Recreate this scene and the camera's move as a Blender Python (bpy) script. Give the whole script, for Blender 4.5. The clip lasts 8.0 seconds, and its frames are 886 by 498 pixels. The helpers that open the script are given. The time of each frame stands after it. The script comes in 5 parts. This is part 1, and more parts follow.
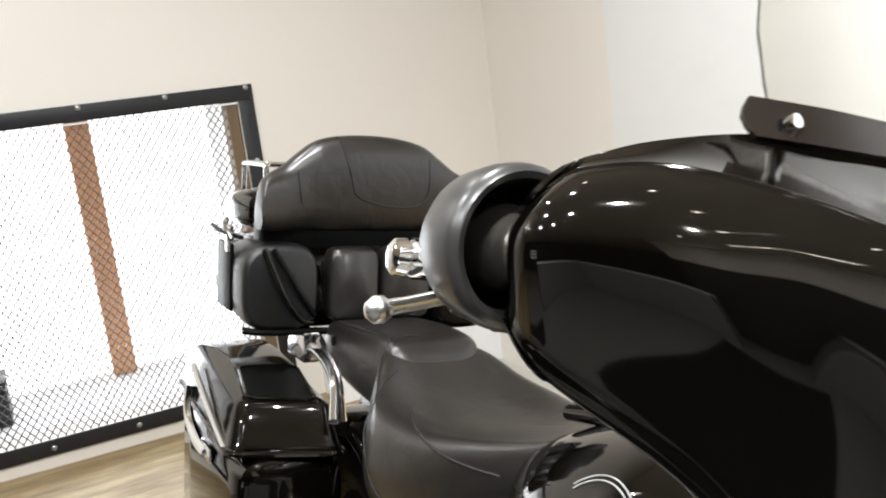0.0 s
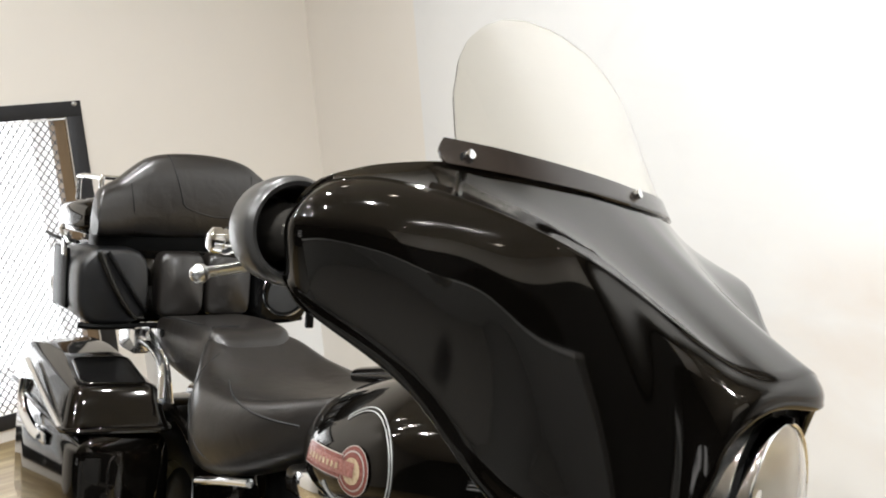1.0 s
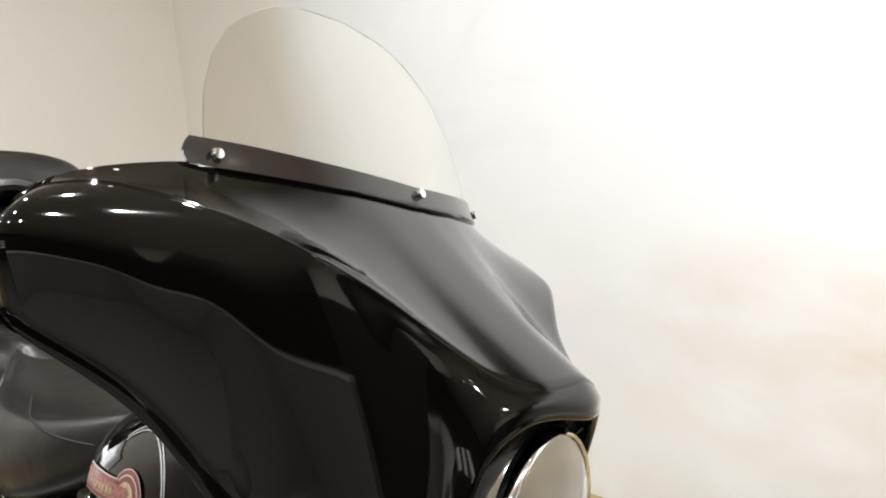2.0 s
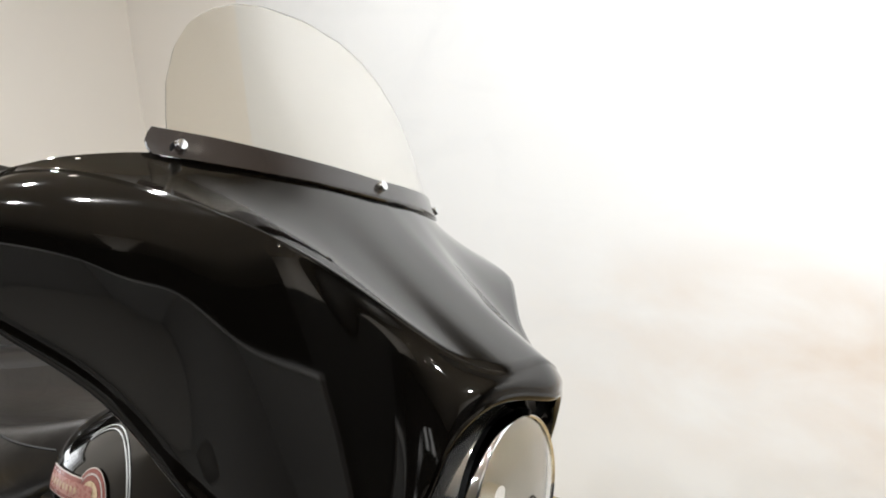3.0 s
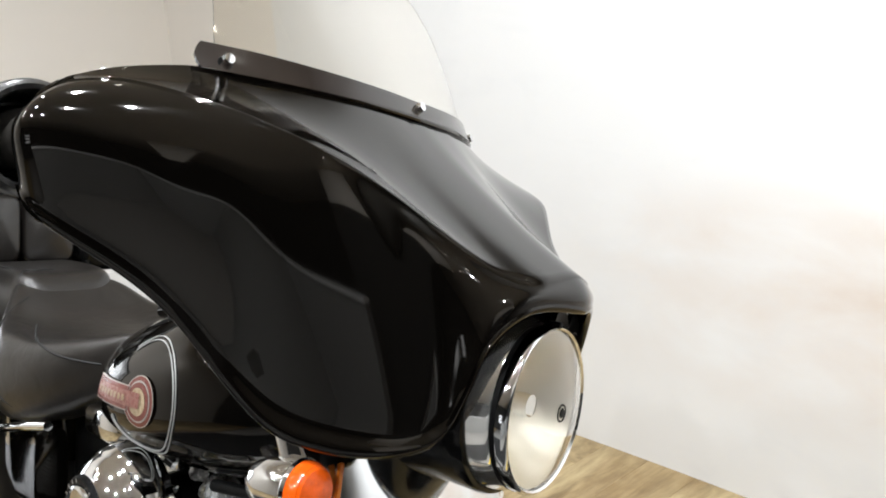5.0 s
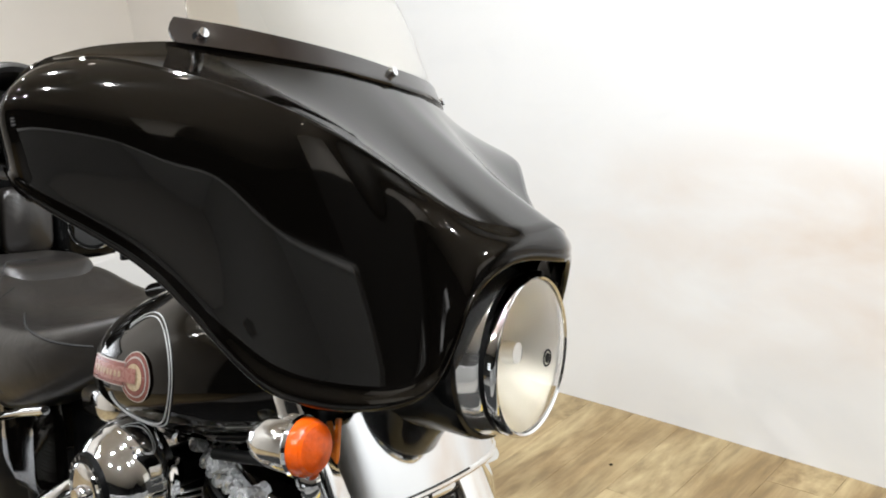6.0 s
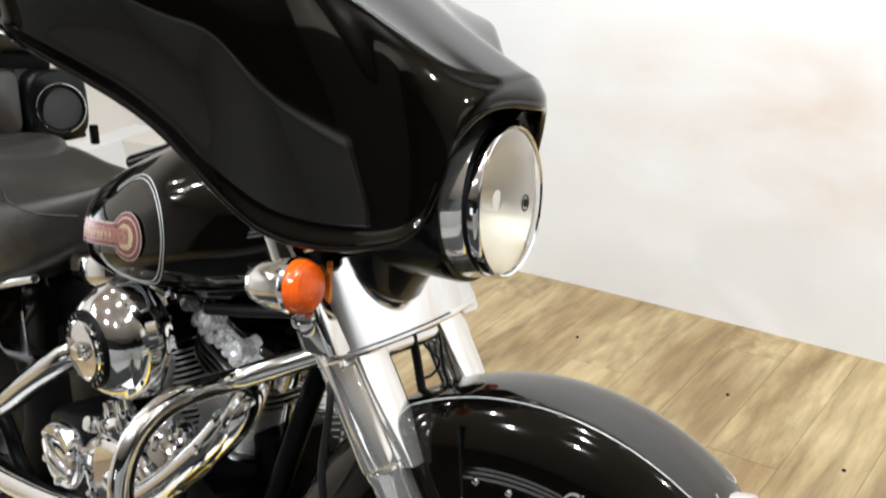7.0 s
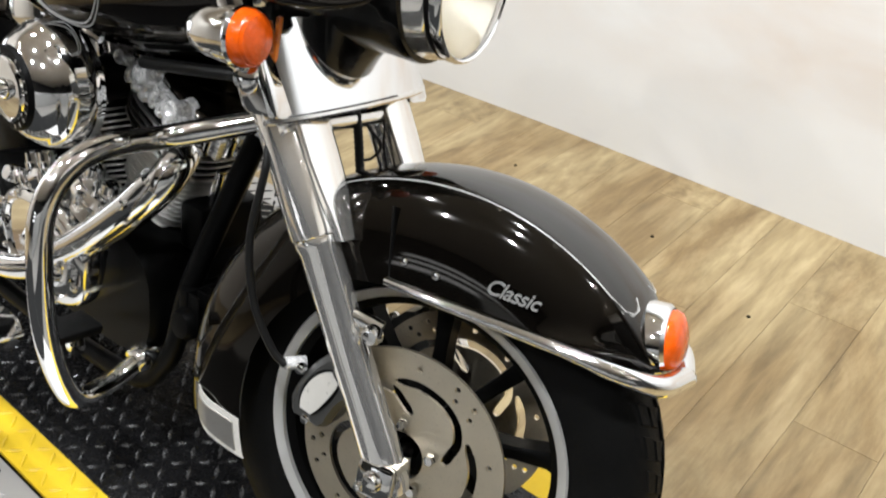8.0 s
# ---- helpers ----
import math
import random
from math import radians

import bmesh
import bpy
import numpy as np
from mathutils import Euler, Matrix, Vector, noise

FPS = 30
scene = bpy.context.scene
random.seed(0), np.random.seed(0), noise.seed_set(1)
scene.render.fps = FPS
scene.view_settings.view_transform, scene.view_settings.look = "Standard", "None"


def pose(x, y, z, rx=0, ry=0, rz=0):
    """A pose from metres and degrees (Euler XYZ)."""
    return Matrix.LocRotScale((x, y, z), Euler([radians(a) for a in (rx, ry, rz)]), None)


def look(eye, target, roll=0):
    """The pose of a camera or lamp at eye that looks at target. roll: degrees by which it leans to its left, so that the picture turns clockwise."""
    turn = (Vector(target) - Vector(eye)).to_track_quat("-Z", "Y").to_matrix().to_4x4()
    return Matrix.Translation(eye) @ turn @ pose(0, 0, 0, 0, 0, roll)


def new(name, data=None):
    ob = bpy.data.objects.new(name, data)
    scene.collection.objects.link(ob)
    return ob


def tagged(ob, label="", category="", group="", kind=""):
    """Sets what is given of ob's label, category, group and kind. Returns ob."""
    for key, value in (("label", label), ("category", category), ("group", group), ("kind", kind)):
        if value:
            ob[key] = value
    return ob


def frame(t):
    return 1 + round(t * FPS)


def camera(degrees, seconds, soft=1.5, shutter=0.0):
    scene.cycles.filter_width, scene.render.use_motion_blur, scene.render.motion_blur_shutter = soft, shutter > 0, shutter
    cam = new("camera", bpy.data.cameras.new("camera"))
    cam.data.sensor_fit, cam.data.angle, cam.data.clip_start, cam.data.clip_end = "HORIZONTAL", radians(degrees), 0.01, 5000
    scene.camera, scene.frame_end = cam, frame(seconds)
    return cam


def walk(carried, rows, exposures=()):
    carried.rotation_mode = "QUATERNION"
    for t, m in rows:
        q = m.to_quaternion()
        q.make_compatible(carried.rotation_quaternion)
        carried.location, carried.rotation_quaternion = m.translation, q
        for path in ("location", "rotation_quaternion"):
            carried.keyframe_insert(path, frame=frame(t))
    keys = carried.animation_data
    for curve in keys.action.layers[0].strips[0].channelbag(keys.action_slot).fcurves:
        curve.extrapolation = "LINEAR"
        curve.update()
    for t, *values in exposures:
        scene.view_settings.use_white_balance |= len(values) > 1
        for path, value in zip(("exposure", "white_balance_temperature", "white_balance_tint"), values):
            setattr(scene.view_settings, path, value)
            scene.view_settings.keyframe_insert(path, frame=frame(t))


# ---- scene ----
cam = camera(53.34, 8.0, soft=1.9, shutter=0.25)
ROWS = [
    (0.0, 0.1179, -0.4767, 1.3587, 78.51, 7.01, 63.65),
    (0.5, 0.3178, -0.5698, 1.3699, 80.02, 6.31, 58.39),
    (1.0, 0.4494, -0.5998, 1.3816, 78.93, 4.45, 53.13),
    (1.5, 0.4853, -0.5037, 1.3637, 78.90, 5.91, 51.38),
    (2.0, 0.4976, -0.4260, 1.3697, 77.95, 4.16, 47.10),
    (3.5, 0.5226, -0.4613, 1.3193, 78.89, 4.65, 44.04),
    (4.0, 0.5309, -0.4755, 1.3080, 77.33, 2.72, 46.34),
    (4.5, 0.5244, -0.4830, 1.3122, 76.70, 3.12, 46.36),
    (6.0, 0.5488, -0.5172, 1.2979, 74.02, 7.05, 43.73),
    (6.5, 0.5659, -0.5628, 1.2881, 72.16, 7.36, 41.18),
    (7.0, 0.5741, -0.5888, 1.2562, 67.37, 7.21, 41.10),
    (7.5, 0.5750, -0.5970, 1.2277, 61.48, 1.80, 41.43),
    (8.0, 0.5685, -0.6045, 1.1891, 56.65, -1.13, 40.79),
]
walk(cam, [(t, pose(x, y, z, rx, ry, rz)) for t, x, y, z, rx, ry, rz in ROWS],
     exposures=[(0.0, 0.17, 6500, 10), (1.0, 0.10, 6560, 10), (2.0, 0.04, 6540, 10), (4.0, 0.06, 6340, 10), (6.0, 0.04, 6340, 10), (7.0, 0.09, 6320, 10), (8.0, 0.02, 6420, 10)])

FLOOR_Z = -0.16
BACK_X, LEFT_Y, CEIL_Z = -4.03, 1.845, 3.3
RIGHT_Y, FRONT_X = -6.6, 7.0

# ---- world and lights ----
world = bpy.data.worlds.new("world")
world.use_nodes = True
world.node_tree.nodes["Background"].inputs[0].default_value = (0.9, 0.95, 1.0, 1)
world.node_tree.nodes["Background"].inputs[1].default_value = 0.6
scene.world = world


def lamp(name, kind, m, energy, size, color=(1, 1, 1), shape="DISK", size_y=None, spread=None):
    data = bpy.data.lights.new(name, kind)
    data.energy, data.color = energy, color
    if kind == "AREA":
        data.shape, data.size = shape, size
        if size_y:
            data.size_y = size_y
        if spread:
            data.spread = radians(spread)
    ob = new(name, data)
    ob.matrix_world = m
    return ob


WARM = (0.965, 0.988, 1.0)
SPOTS = [(0.2, 0.1), (0.35, -0.8), (0.35, -1.95), (-0.75, -2.35), (-1.15, 0.15), (-2.4, -0.2), (-1.1, -1.2), (1.7, 0.3)]
REAR = [(-3.45, -1.35), (-3.0, -1.75), (-3.3, -2.05), (-2.75, -2.3), (-3.6, -2.7)]
WASH = [(-1.85, 0.85), (-0.35, 0.75), (0.75, 0.75), (1.85, 0.7), (2.9, 0.65)]
for sx, sy in SPOTS:
    lamp("spot_lamp", "AREA", look((sx, sy, CEIL_Z - 0.17), (sx, sy, 0)), 15 if sx < -2 else 34, 0.07, WARM)
for sx, sy in REAR:
    lamp("rear_lamp", "AREA", look((sx, sy, CEIL_Z - 0.17), (sx, sy, 0)), 5, 0.06, WARM)
for sx, sy in WASH:
    lamp("wash_lamp", "AREA", look((sx, sy, CEIL_Z - 0.17), (sx, LEFT_Y, 1.45)), 2 if sx < -1 else 6.5, 0.08, WARM, spread=75)
# fill lamp added to brighten the top of the unseen partition
lamp("partition_fill", "AREA", look((2.5, -0.2, CEIL_Z - 0.17), (3.6, -0.2, 2.5)), 3, 0.10, WARM, spread=120)
lamp("window_light", "AREA", look((-4.72, -0.35, 0.7), (0, -0.35, 0.5)), 14, 1.2, (0.93, 0.97, 1.0), "RECTANGLE", 1.0)


# ---- materials ----
def nodes_of(name):
    m = bpy.data.materials.new(name)
    m.use_nodes = True
    nt = m.node_tree
    return m, nt, nt.nodes["Principled BSDF"]


def put(nt, kind, **values):
    n = nt.nodes.new(kind)
    for k, v in values.items():
        if k in n.inputs:
            n.inputs[k].default_value = v
    return n


def surf(name, col, rough=0.5, metal=0.0, var=0.08, scale=8.0, bump=0.0, bscale=150.0, coat=0.0, rvar=0.08,
         stretch=(1, 1, 1), dust=0.0, ior=1.5, wrinkle=0.0):
    """A surface with colour and gloss that vary at two scales, and fine relief."""
    m, nt, b = nodes_of(name)
    tc = put(nt, "ShaderNodeTexCoord")
    mp = put(nt, "ShaderNodeMapping", Scale=stretch)
    nt.links.new(tc.outputs["Object"], mp.inputs[0])
    big = put(nt, "ShaderNodeTexNoise", Scale=scale, Detail=5.0, Roughness=0.6)
    fine = put(nt, "ShaderNodeTexNoise", Scale=bscale, Detail=4.0)
    for n in (big, fine):
        nt.links.new(mp.outputs[0], n.inputs["Vector"])
    mix = nt.nodes.new("ShaderNodeMix")
    mix.data_type = "RGBA"
    mix.inputs["A"].default_value = (*[c * (1 - var) for c in col], 1)
    mix.inputs["B"].default_value = (*[min(1, c * (1 + var) + dust) for c in col], 1)
    nt.links.new(big.outputs["Fac"], mix.inputs["Factor"])
    nt.links.new(mix.outputs["Result"], b.inputs["Base Color"])
    mr = put(nt, "ShaderNodeMapRange")
    mr.inputs["To Min"].default_value, mr.inputs["To Max"].default_value = max(0.01, rough - rvar), min(1, rough + rvar)
    nt.links.new(fine.outputs["Fac"], mr.inputs["Value"])
    nt.links.new(mr.outputs[0], b.inputs["Roughness"])
    b.inputs["Metallic"].default_value = metal
    b.inputs["Coat Weight"].default_value = coat
    b.inputs["Coat Roughness"].default_value = 0.03
    b.inputs["IOR"].default_value = ior
    if bump:
        bn = put(nt, "ShaderNodeBump", Strength=bump, Distance=0.002)
        nt.links.new(fine.outputs["Fac"], bn.inputs["Height"])
        nt.links.new(bn.outputs[0], b.inputs["Normal"])
        if wrinkle:
            soft = put(nt, "ShaderNodeTexNoise", Scale=16.0, Detail=3.0, Distortion=1.0)
            nt.links.new(mp.outputs[0], soft.inputs["Vector"])
            bw = put(nt, "ShaderNodeBump", Strength=wrinkle, Distance=0.02)
            nt.links.new(soft.outputs["Fac"], bw.inputs["Height"])
            nt.links.new(bw.outputs[0], bn.inputs["Normal"])
    return m


def glass(name, col, rough=0.0, ior=1.45):
    m, nt, b = nodes_of(name)
    b.inputs["Base Color"].default_value = (*col, 1)
    b.inputs["Roughness"].default_value = rough
    b.inputs["IOR"].default_value = ior
    b.inputs["Transmission Weight"].default_value = 1.0
    return m


def glow(name, col, strength):
    m, nt, b = nodes_of(name)
    b.inputs["Base Color"].default_value = (*col, 1)
    b.inputs["Emission Color"].default_value = (*col, 1)
    b.inputs["Emission Strength"].default_value = strength
    return m


PAINT = surf("black_gloss_paint", (0.0016, 0.0013, 0.0010), 0.055, var=0.3, scale=14, bscale=60, rvar=0.015, ior=1.56)
PAINT.node_tree.nodes["Principled BSDF"].inputs["Specular Tint"].default_value = (1.0, 0.965, 0.925, 1)      # a brown cast under the clear coat
PAINT_DEEP = surf("black_plastic_gloss", (0.003, 0.003, 0.003), 0.14, var=0.3, bscale=90, rvar=0.05, ior=1.30)
SATIN = surf("black_satin_metal", (0.003, 0.003, 0.003), 0.36, var=0.3, bump=0.15, bscale=300, ior=1.14)
TRIM = surf("smoked_trim", (0.016, 0.012, 0.010), 0.16, var=0.2, bscale=120, ior=1.52)
CHROME = surf("chrome", (0.88, 0.89, 0.90), 0.06, 1.0, var=0.03, bscale=40, rvar=0.03)
POLISHED = surf("polished_alloy", (0.95, 0.94, 0.92), 0.08, 0.90, var=0.03, bscale=40, rvar=0.03)
BRUSHED = surf("brushed_metal", (0.72, 0.72, 0.71), 0.30, 1.0, var=0.06, bump=0.02, bscale=400)
STEEL = surf("brake_steel", (0.72, 0.65, 0.52), 0.30, 0.92, var=0.2, scale=14, bscale=500, bump=0.1)
CALIPER = surf("caliper_paint", (0.05, 0.05, 0.048), 0.34, 0.2, var=0.12, scale=40, bump=0.15, bscale=300)
PALE_EDGE = surf("pale_polished_edge", (0.66, 0.64, 0.60), 0.3, 0.2, var=0.1, scale=40)
ALU = surf("cast_aluminium", (0.86, 0.86, 0.86), 0.27, 0.5, var=0.1, scale=30, bump=0.06, bscale=120)
DULL = surf("wheel_silver", (0.60, 0.60, 0.59), 0.40, 0.5, var=0.1, bump=0.1, bscale=300)
LEATHER = surf("black_leather", (0.0105, 0.0088, 0.0075), 0.31, var=0.35, scale=9, bump=0.06, bscale=420, rvar=0.03, ior=1.62, wrinkle=0.10)
LEATHER_SIDE = surf("black_vinyl", (0.006, 0.006, 0.0065), 0.32, var=0.2, scale=9, bump=0.3, bscale=380, ior=1.55)
THREAD = surf("stitched_seam", (0.006, 0.006, 0.006), 0.7, var=0.2)
RUBBER = surf("tyre_rubber", (0.005, 0.005, 0.005), 0.55, var=0.25, scale=25, bump=0.3, bscale=200, ior=1.16)
HOSE = surf("black_hose", (0.006, 0.006, 0.006), 0.45, var=0.2, ior=1.35)
AMBER = surf("amber_lens", (0.80, 0.092, 0.004), 0.12, var=0.5, scale=70, bump=0.5, bscale=130, rvar=0.05)
AMBER_DEEP = surf("amber_marker", (0.80, 0.22, 0.02), 0.25, var=0.15, scale=60)
LINE = surf("silver_pinstripe", (0.42, 0.42, 0.41), 0.3, var=0.1, scale=40)
SCRIPT = surf("silver_lettering", (0.52, 0.52, 0.51), 0.3, 0.7, var=0.1, scale=60)
BADGE_RED = surf("medallion_red", (0.17, 0.055, 0.045), 0.25, var=0.2, scale=40)
BADGE_CREAM = surf("medallion_cream", (0.40, 0.30, 0.19), 0.28, var=0.15, scale=40)
BADGE_GREY = surf("medallion_grey", (0.36, 0.31, 0.28), 0.3, var=0.15, scale=40)
BADGE_FADED = surf("banner_faded_red", (0.25, 0.105, 0.085), 0.28, var=0.25, scale=50)
CLEAR = glass("clear_acrylic", (0.88, 0.862, 0.805))
LENS = glass("lamp_glass", (0.97, 0.97, 0.96), 0.02)
REFLECT = surf("lamp_reflector", (0.82, 0.77, 0.66), 0.38, 1.0, var=0.08, scale=30, bump=0.5, bscale=26)
SPEAKER = surf("speaker_cloth", (0.020, 0.020, 0.020), 0.85, var=0.4, bump=0.8, bscale=900)
WALL = surf("cream_wall_paint", (0.755, 0.712, 0.655), 0.75, var=0.035, scale=1.3, bump=0.15, bscale=220)


def board_material():
    """White facing with a blotchy tan band at handlebar height and faint grey marks."""
    m = surf("white_wall_board", (0.735, 0.73, 0.72), 0.6, var=0.02, scale=1.5, bump=0.1, bscale=160)
    nt = m.node_tree
    b = nt.nodes["Principled BSDF"]
    base = b.inputs["Base Color"].links[0].from_socket
    tc = put(nt, "ShaderNodeTexCoord")
    xyz = put(nt, "ShaderNodeSeparateXYZ")
    nt.links.new(tc.outputs["Object"], xyz.inputs[0])
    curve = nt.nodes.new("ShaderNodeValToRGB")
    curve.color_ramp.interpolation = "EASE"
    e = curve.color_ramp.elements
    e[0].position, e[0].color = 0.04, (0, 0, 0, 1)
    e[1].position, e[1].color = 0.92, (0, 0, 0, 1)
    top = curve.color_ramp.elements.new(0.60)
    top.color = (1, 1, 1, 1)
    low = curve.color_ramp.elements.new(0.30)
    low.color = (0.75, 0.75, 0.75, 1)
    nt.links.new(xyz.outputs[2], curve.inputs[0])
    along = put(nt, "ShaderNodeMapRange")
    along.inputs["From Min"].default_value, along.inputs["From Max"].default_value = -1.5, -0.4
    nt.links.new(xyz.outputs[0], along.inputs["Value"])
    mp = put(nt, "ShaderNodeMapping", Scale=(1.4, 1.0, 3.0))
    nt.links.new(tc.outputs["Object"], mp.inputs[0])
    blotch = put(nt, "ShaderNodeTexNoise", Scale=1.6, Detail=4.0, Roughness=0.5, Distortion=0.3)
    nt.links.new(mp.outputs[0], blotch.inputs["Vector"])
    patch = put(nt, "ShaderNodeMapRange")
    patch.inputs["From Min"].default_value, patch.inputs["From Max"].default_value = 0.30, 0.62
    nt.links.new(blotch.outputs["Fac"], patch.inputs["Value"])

    def times(a, c):
        n = nt.nodes.new("ShaderNodeMath")
        n.operation = "MULTIPLY"
        nt.links.new(a, n.inputs[0])
        if isinstance(c, float):
            n.inputs[1].default_value = c
        else:
            nt.links.new(c, n.inputs[1])
        return n.outputs[0]

    def tint(a, fac, col):
        n = nt.nodes.new("ShaderNodeMix")
        n.data_type = "RGBA"
        nt.links.new(fac, n.inputs["Factor"])
        nt.links.new(a, n.inputs["A"])
        n.inputs["B"].default_value = (*col, 1)
        return n.outputs["Result"]

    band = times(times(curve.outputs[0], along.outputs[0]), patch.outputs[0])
    smear = put(nt, "ShaderNodeTexNoise", Scale=1.7, Detail=4.0, Roughness=0.55, Distortion=1.2)
    nt.links.new(mp.outputs[0], smear.inputs["Vector"])
    grey = put(nt, "ShaderNodeMapRange")
    grey.inputs["From Min"].default_value, grey.inputs["From Max"].default_value = 0.52, 0.75
    nt.links.new(smear.outputs["Fac"], grey.inputs["Value"])
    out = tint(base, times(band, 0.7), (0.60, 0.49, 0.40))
    out = tint(out, times(grey.outputs[0], 0.35), (0.66, 0.66, 0.66))
    nt.links.new(out, b.inputs["Base Color"])
    return m


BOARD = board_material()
COUNTER = surf("grey_laminate", (0.27, 0.27, 0.265), 0.5, var=0.06, scale=3)
CEILING = surf("ceiling_paint", (0.60, 0.55, 0.475), 0.85, var=0.1, scale=2)
MIRROR_SHELL = surf("mirror_shell_plastic", (0.032, 0.031, 0.030), 0.30, var=0.2, bscale=200, rvar=0.03, ior=1.6)
HUB = surf("dull_hub_metal", (0.20, 0.185, 0.165), 0.35, 0.9, var=0.2, scale=40)
DARKWALL = surf("dark_grey_wall_paint", (0.022, 0.0215, 0.021), 0.8, var=0.1, scale=1.0)
MAT = surf("black_rubber_matting", (0.014, 0.014, 0.014), 0.8, var=0.2, scale=6, bump=0.2, ior=1.3)
AISLE = surf("grey_aisle_floor", (0.22, 0.21, 0.195), 0.5, var=0.12, scale=2.5, bump=0.1)
PALE_FLOOR = surf("pale_grey_screed", (0.52, 0.50, 0.46), 0.5, var=0.08, scale=3, bump=0.1)
FRAME_STEEL = surf("black_angle_steel", (0.020, 0.020, 0.022), 0.45, 0.4, var=0.35, scale=12, bump=0.3, bscale=90)
MESH_STEEL = surf("expanded_steel", (0.07, 0.07, 0.072), 0.5, 0.5, var=0.3, scale=30)
BOLT = surf("zinc_bolt", (0.42, 0.42, 0.42), 0.35, 0.9, var=0.2, scale=90)
STUD = surf("brown_timber", (0.50, 0.25, 0.125), 0.7, var=0.35, scale=7, stretch=(1, 1, 0.12), bump=0.4, bscale=60)
JAMB = surf("grey_brown_timber", (0.15, 0.10, 0.055), 0.75, var=0.5, scale=6, stretch=(1, 1, 0.2), bump=0.4, bscale=60)
ALCOVE = surf("white_alcove_paint", (0.82, 0.82, 0.82), 0.7, var=0.02, scale=2)
PLATE = surf("black_tread_plate", (0.012, 0.012, 0.013), 0.26, 0.3, var=0.5, scale=7, bump=0.3, bscale=120, rvar=0.12)
PLATE_LIGHT = surf("grey_tread_plate", (0.50, 0.49, 0.48), 0.42, 0.6, var=0.15, scale=7, bump=0.3, bscale=120)
YELLOW = surf("yellow_safety_paint", (0.74, 0.50, 0.012), 0.45, var=0.16, scale=9, bump=0.2, bscale=100, rvar=0.12)
MUDFLAP = surf("stainless_flap_plate", (0.36, 0.35, 0.33), 0.40, 0.8, var=0.15, scale=40)
DAYLIGHT = glow("daylit_pane", (0.97, 0.98, 1.0), 1.7)
WINDOW_GLOW = glow("daylit_window_pane", (0.97, 0.98, 1.0), 1.3)
LAMP_GLOW = glow("spot_glow", (1.0, 0.93, 0.82), 30.0)


def plank_material():
    m, nt, b = nodes_of("oak_vinyl_plank")
    tc = put(nt, "ShaderNodeTexCoord")
    oi = put(nt, "ShaderNodeObjectInfo")
    sc = nt.nodes.new("ShaderNodeVectorMath")
    sc.operation = "MULTIPLY_ADD"
    sc.inputs[1].default_value = (7.0, 0.8, 1.0)
    cmb = put(nt, "ShaderNodeCombineXYZ")
    mul = nt.nodes.new("ShaderNodeMath")
    mul.operation = "MULTIPLY"
    mul.inputs[1].default_value = 37.0
    nt.links.new(oi.outputs["Random"], mul.inputs[0])
    nt.links.new(mul.outputs[0], cmb.inputs[0])
    nt.links.new(mul.outputs[0], cmb.inputs[1])
    nt.links.new(tc.outputs["Object"], sc.inputs[0])
    nt.links.new(cmb.outputs[0], sc.inputs[2])
    g1 = put(nt, "ShaderNodeTexNoise", Scale=3.2, Detail=7.0, Roughness=0.62, Distortion=0.35)
    g2 = put(nt, "ShaderNodeTexNoise", Scale=6.0, Detail=6.0, Roughness=0.7)
    knots = put(nt, "ShaderNodeTexNoise", Scale=1.0, Detail=2.0)
    for n in (g1, g2, knots):
        nt.links.new(sc.outputs[0], n.inputs["Vector"])
    ramp = nt.nodes.new("ShaderNodeValToRGB")
    e = ramp.color_ramp.elements
    e[0].position, e[0].color = 0.30, (0.240, 0.178, 0.090, 1)
    e[1].position, e[1].color = 0.66, (0.475, 0.372, 0.205, 1)
    mid = ramp.color_ramp.elements.new(0.48)
    mid.color = (0.362, 0.276, 0.142, 1)
    nt.links.new(g1.outputs["Fac"], ramp.inputs[0])
    fine = nt.nodes.new("ShaderNodeMix")
    fine.data_type, fine.blend_type = "RGBA", "MULTIPLY"
    fine.inputs["Factor"].default_value = 0.38
    r2 = nt.nodes.new("ShaderNodeValToRGB")
    r2.color_ramp.elements[0].position, r2.color_ramp.elements[0].color = 0.28, (0.42, 0.36, 0.30, 1)
    r2.color_ramp.elements[1].position = 0.55
    nt.links.new(g2.outputs["Fac"], r2.inputs[0])
    nt.links.new(ramp.outputs[0], fine.inputs["A"])
    nt.links.new(r2.outputs[0], fine.inputs["B"])
    hsv = put(nt, "ShaderNodeHueSaturation")
    vr = put(nt, "ShaderNodeMapRange")
    vr.inputs["To Min"].default_value, vr.inputs["To Max"].default_value = 0.95, 1.05
    nt.links.new(oi.outputs["Random"], vr.inputs["Value"])
    nt.links.new(vr.outputs[0], hsv.inputs["Value"])
    geo = put(nt, "ShaderNodeNewGeometry")
    mp2 = put(nt, "ShaderNodeMapping", Scale=(2.2, 0.8, 1.0))
    nt.links.new(geo.outputs["Position"], mp2.inputs[0])
    stain = put(nt, "ShaderNodeTexNoise", Scale=1.6, Detail=6.0, Roughness=0.62, Distortion=0.5)
    nt.links.new(mp2.outputs[0], stain.inputs["Vector"])
    r3 = nt.nodes.new("ShaderNodeValToRGB")
    r3.color_ramp.elements[0].position, r3.color_ramp.elements[0].color = 0.39, (0.56, 0.47, 0.37, 1)
    r3.color_ramp.elements[1].position, r3.color_ramp.elements[1].color = 0.58, (1, 1, 1, 1)
    nt.links.new(stain.outputs["Fac"], r3.inputs[0])
    worn = nt.nodes.new("ShaderNodeMix")
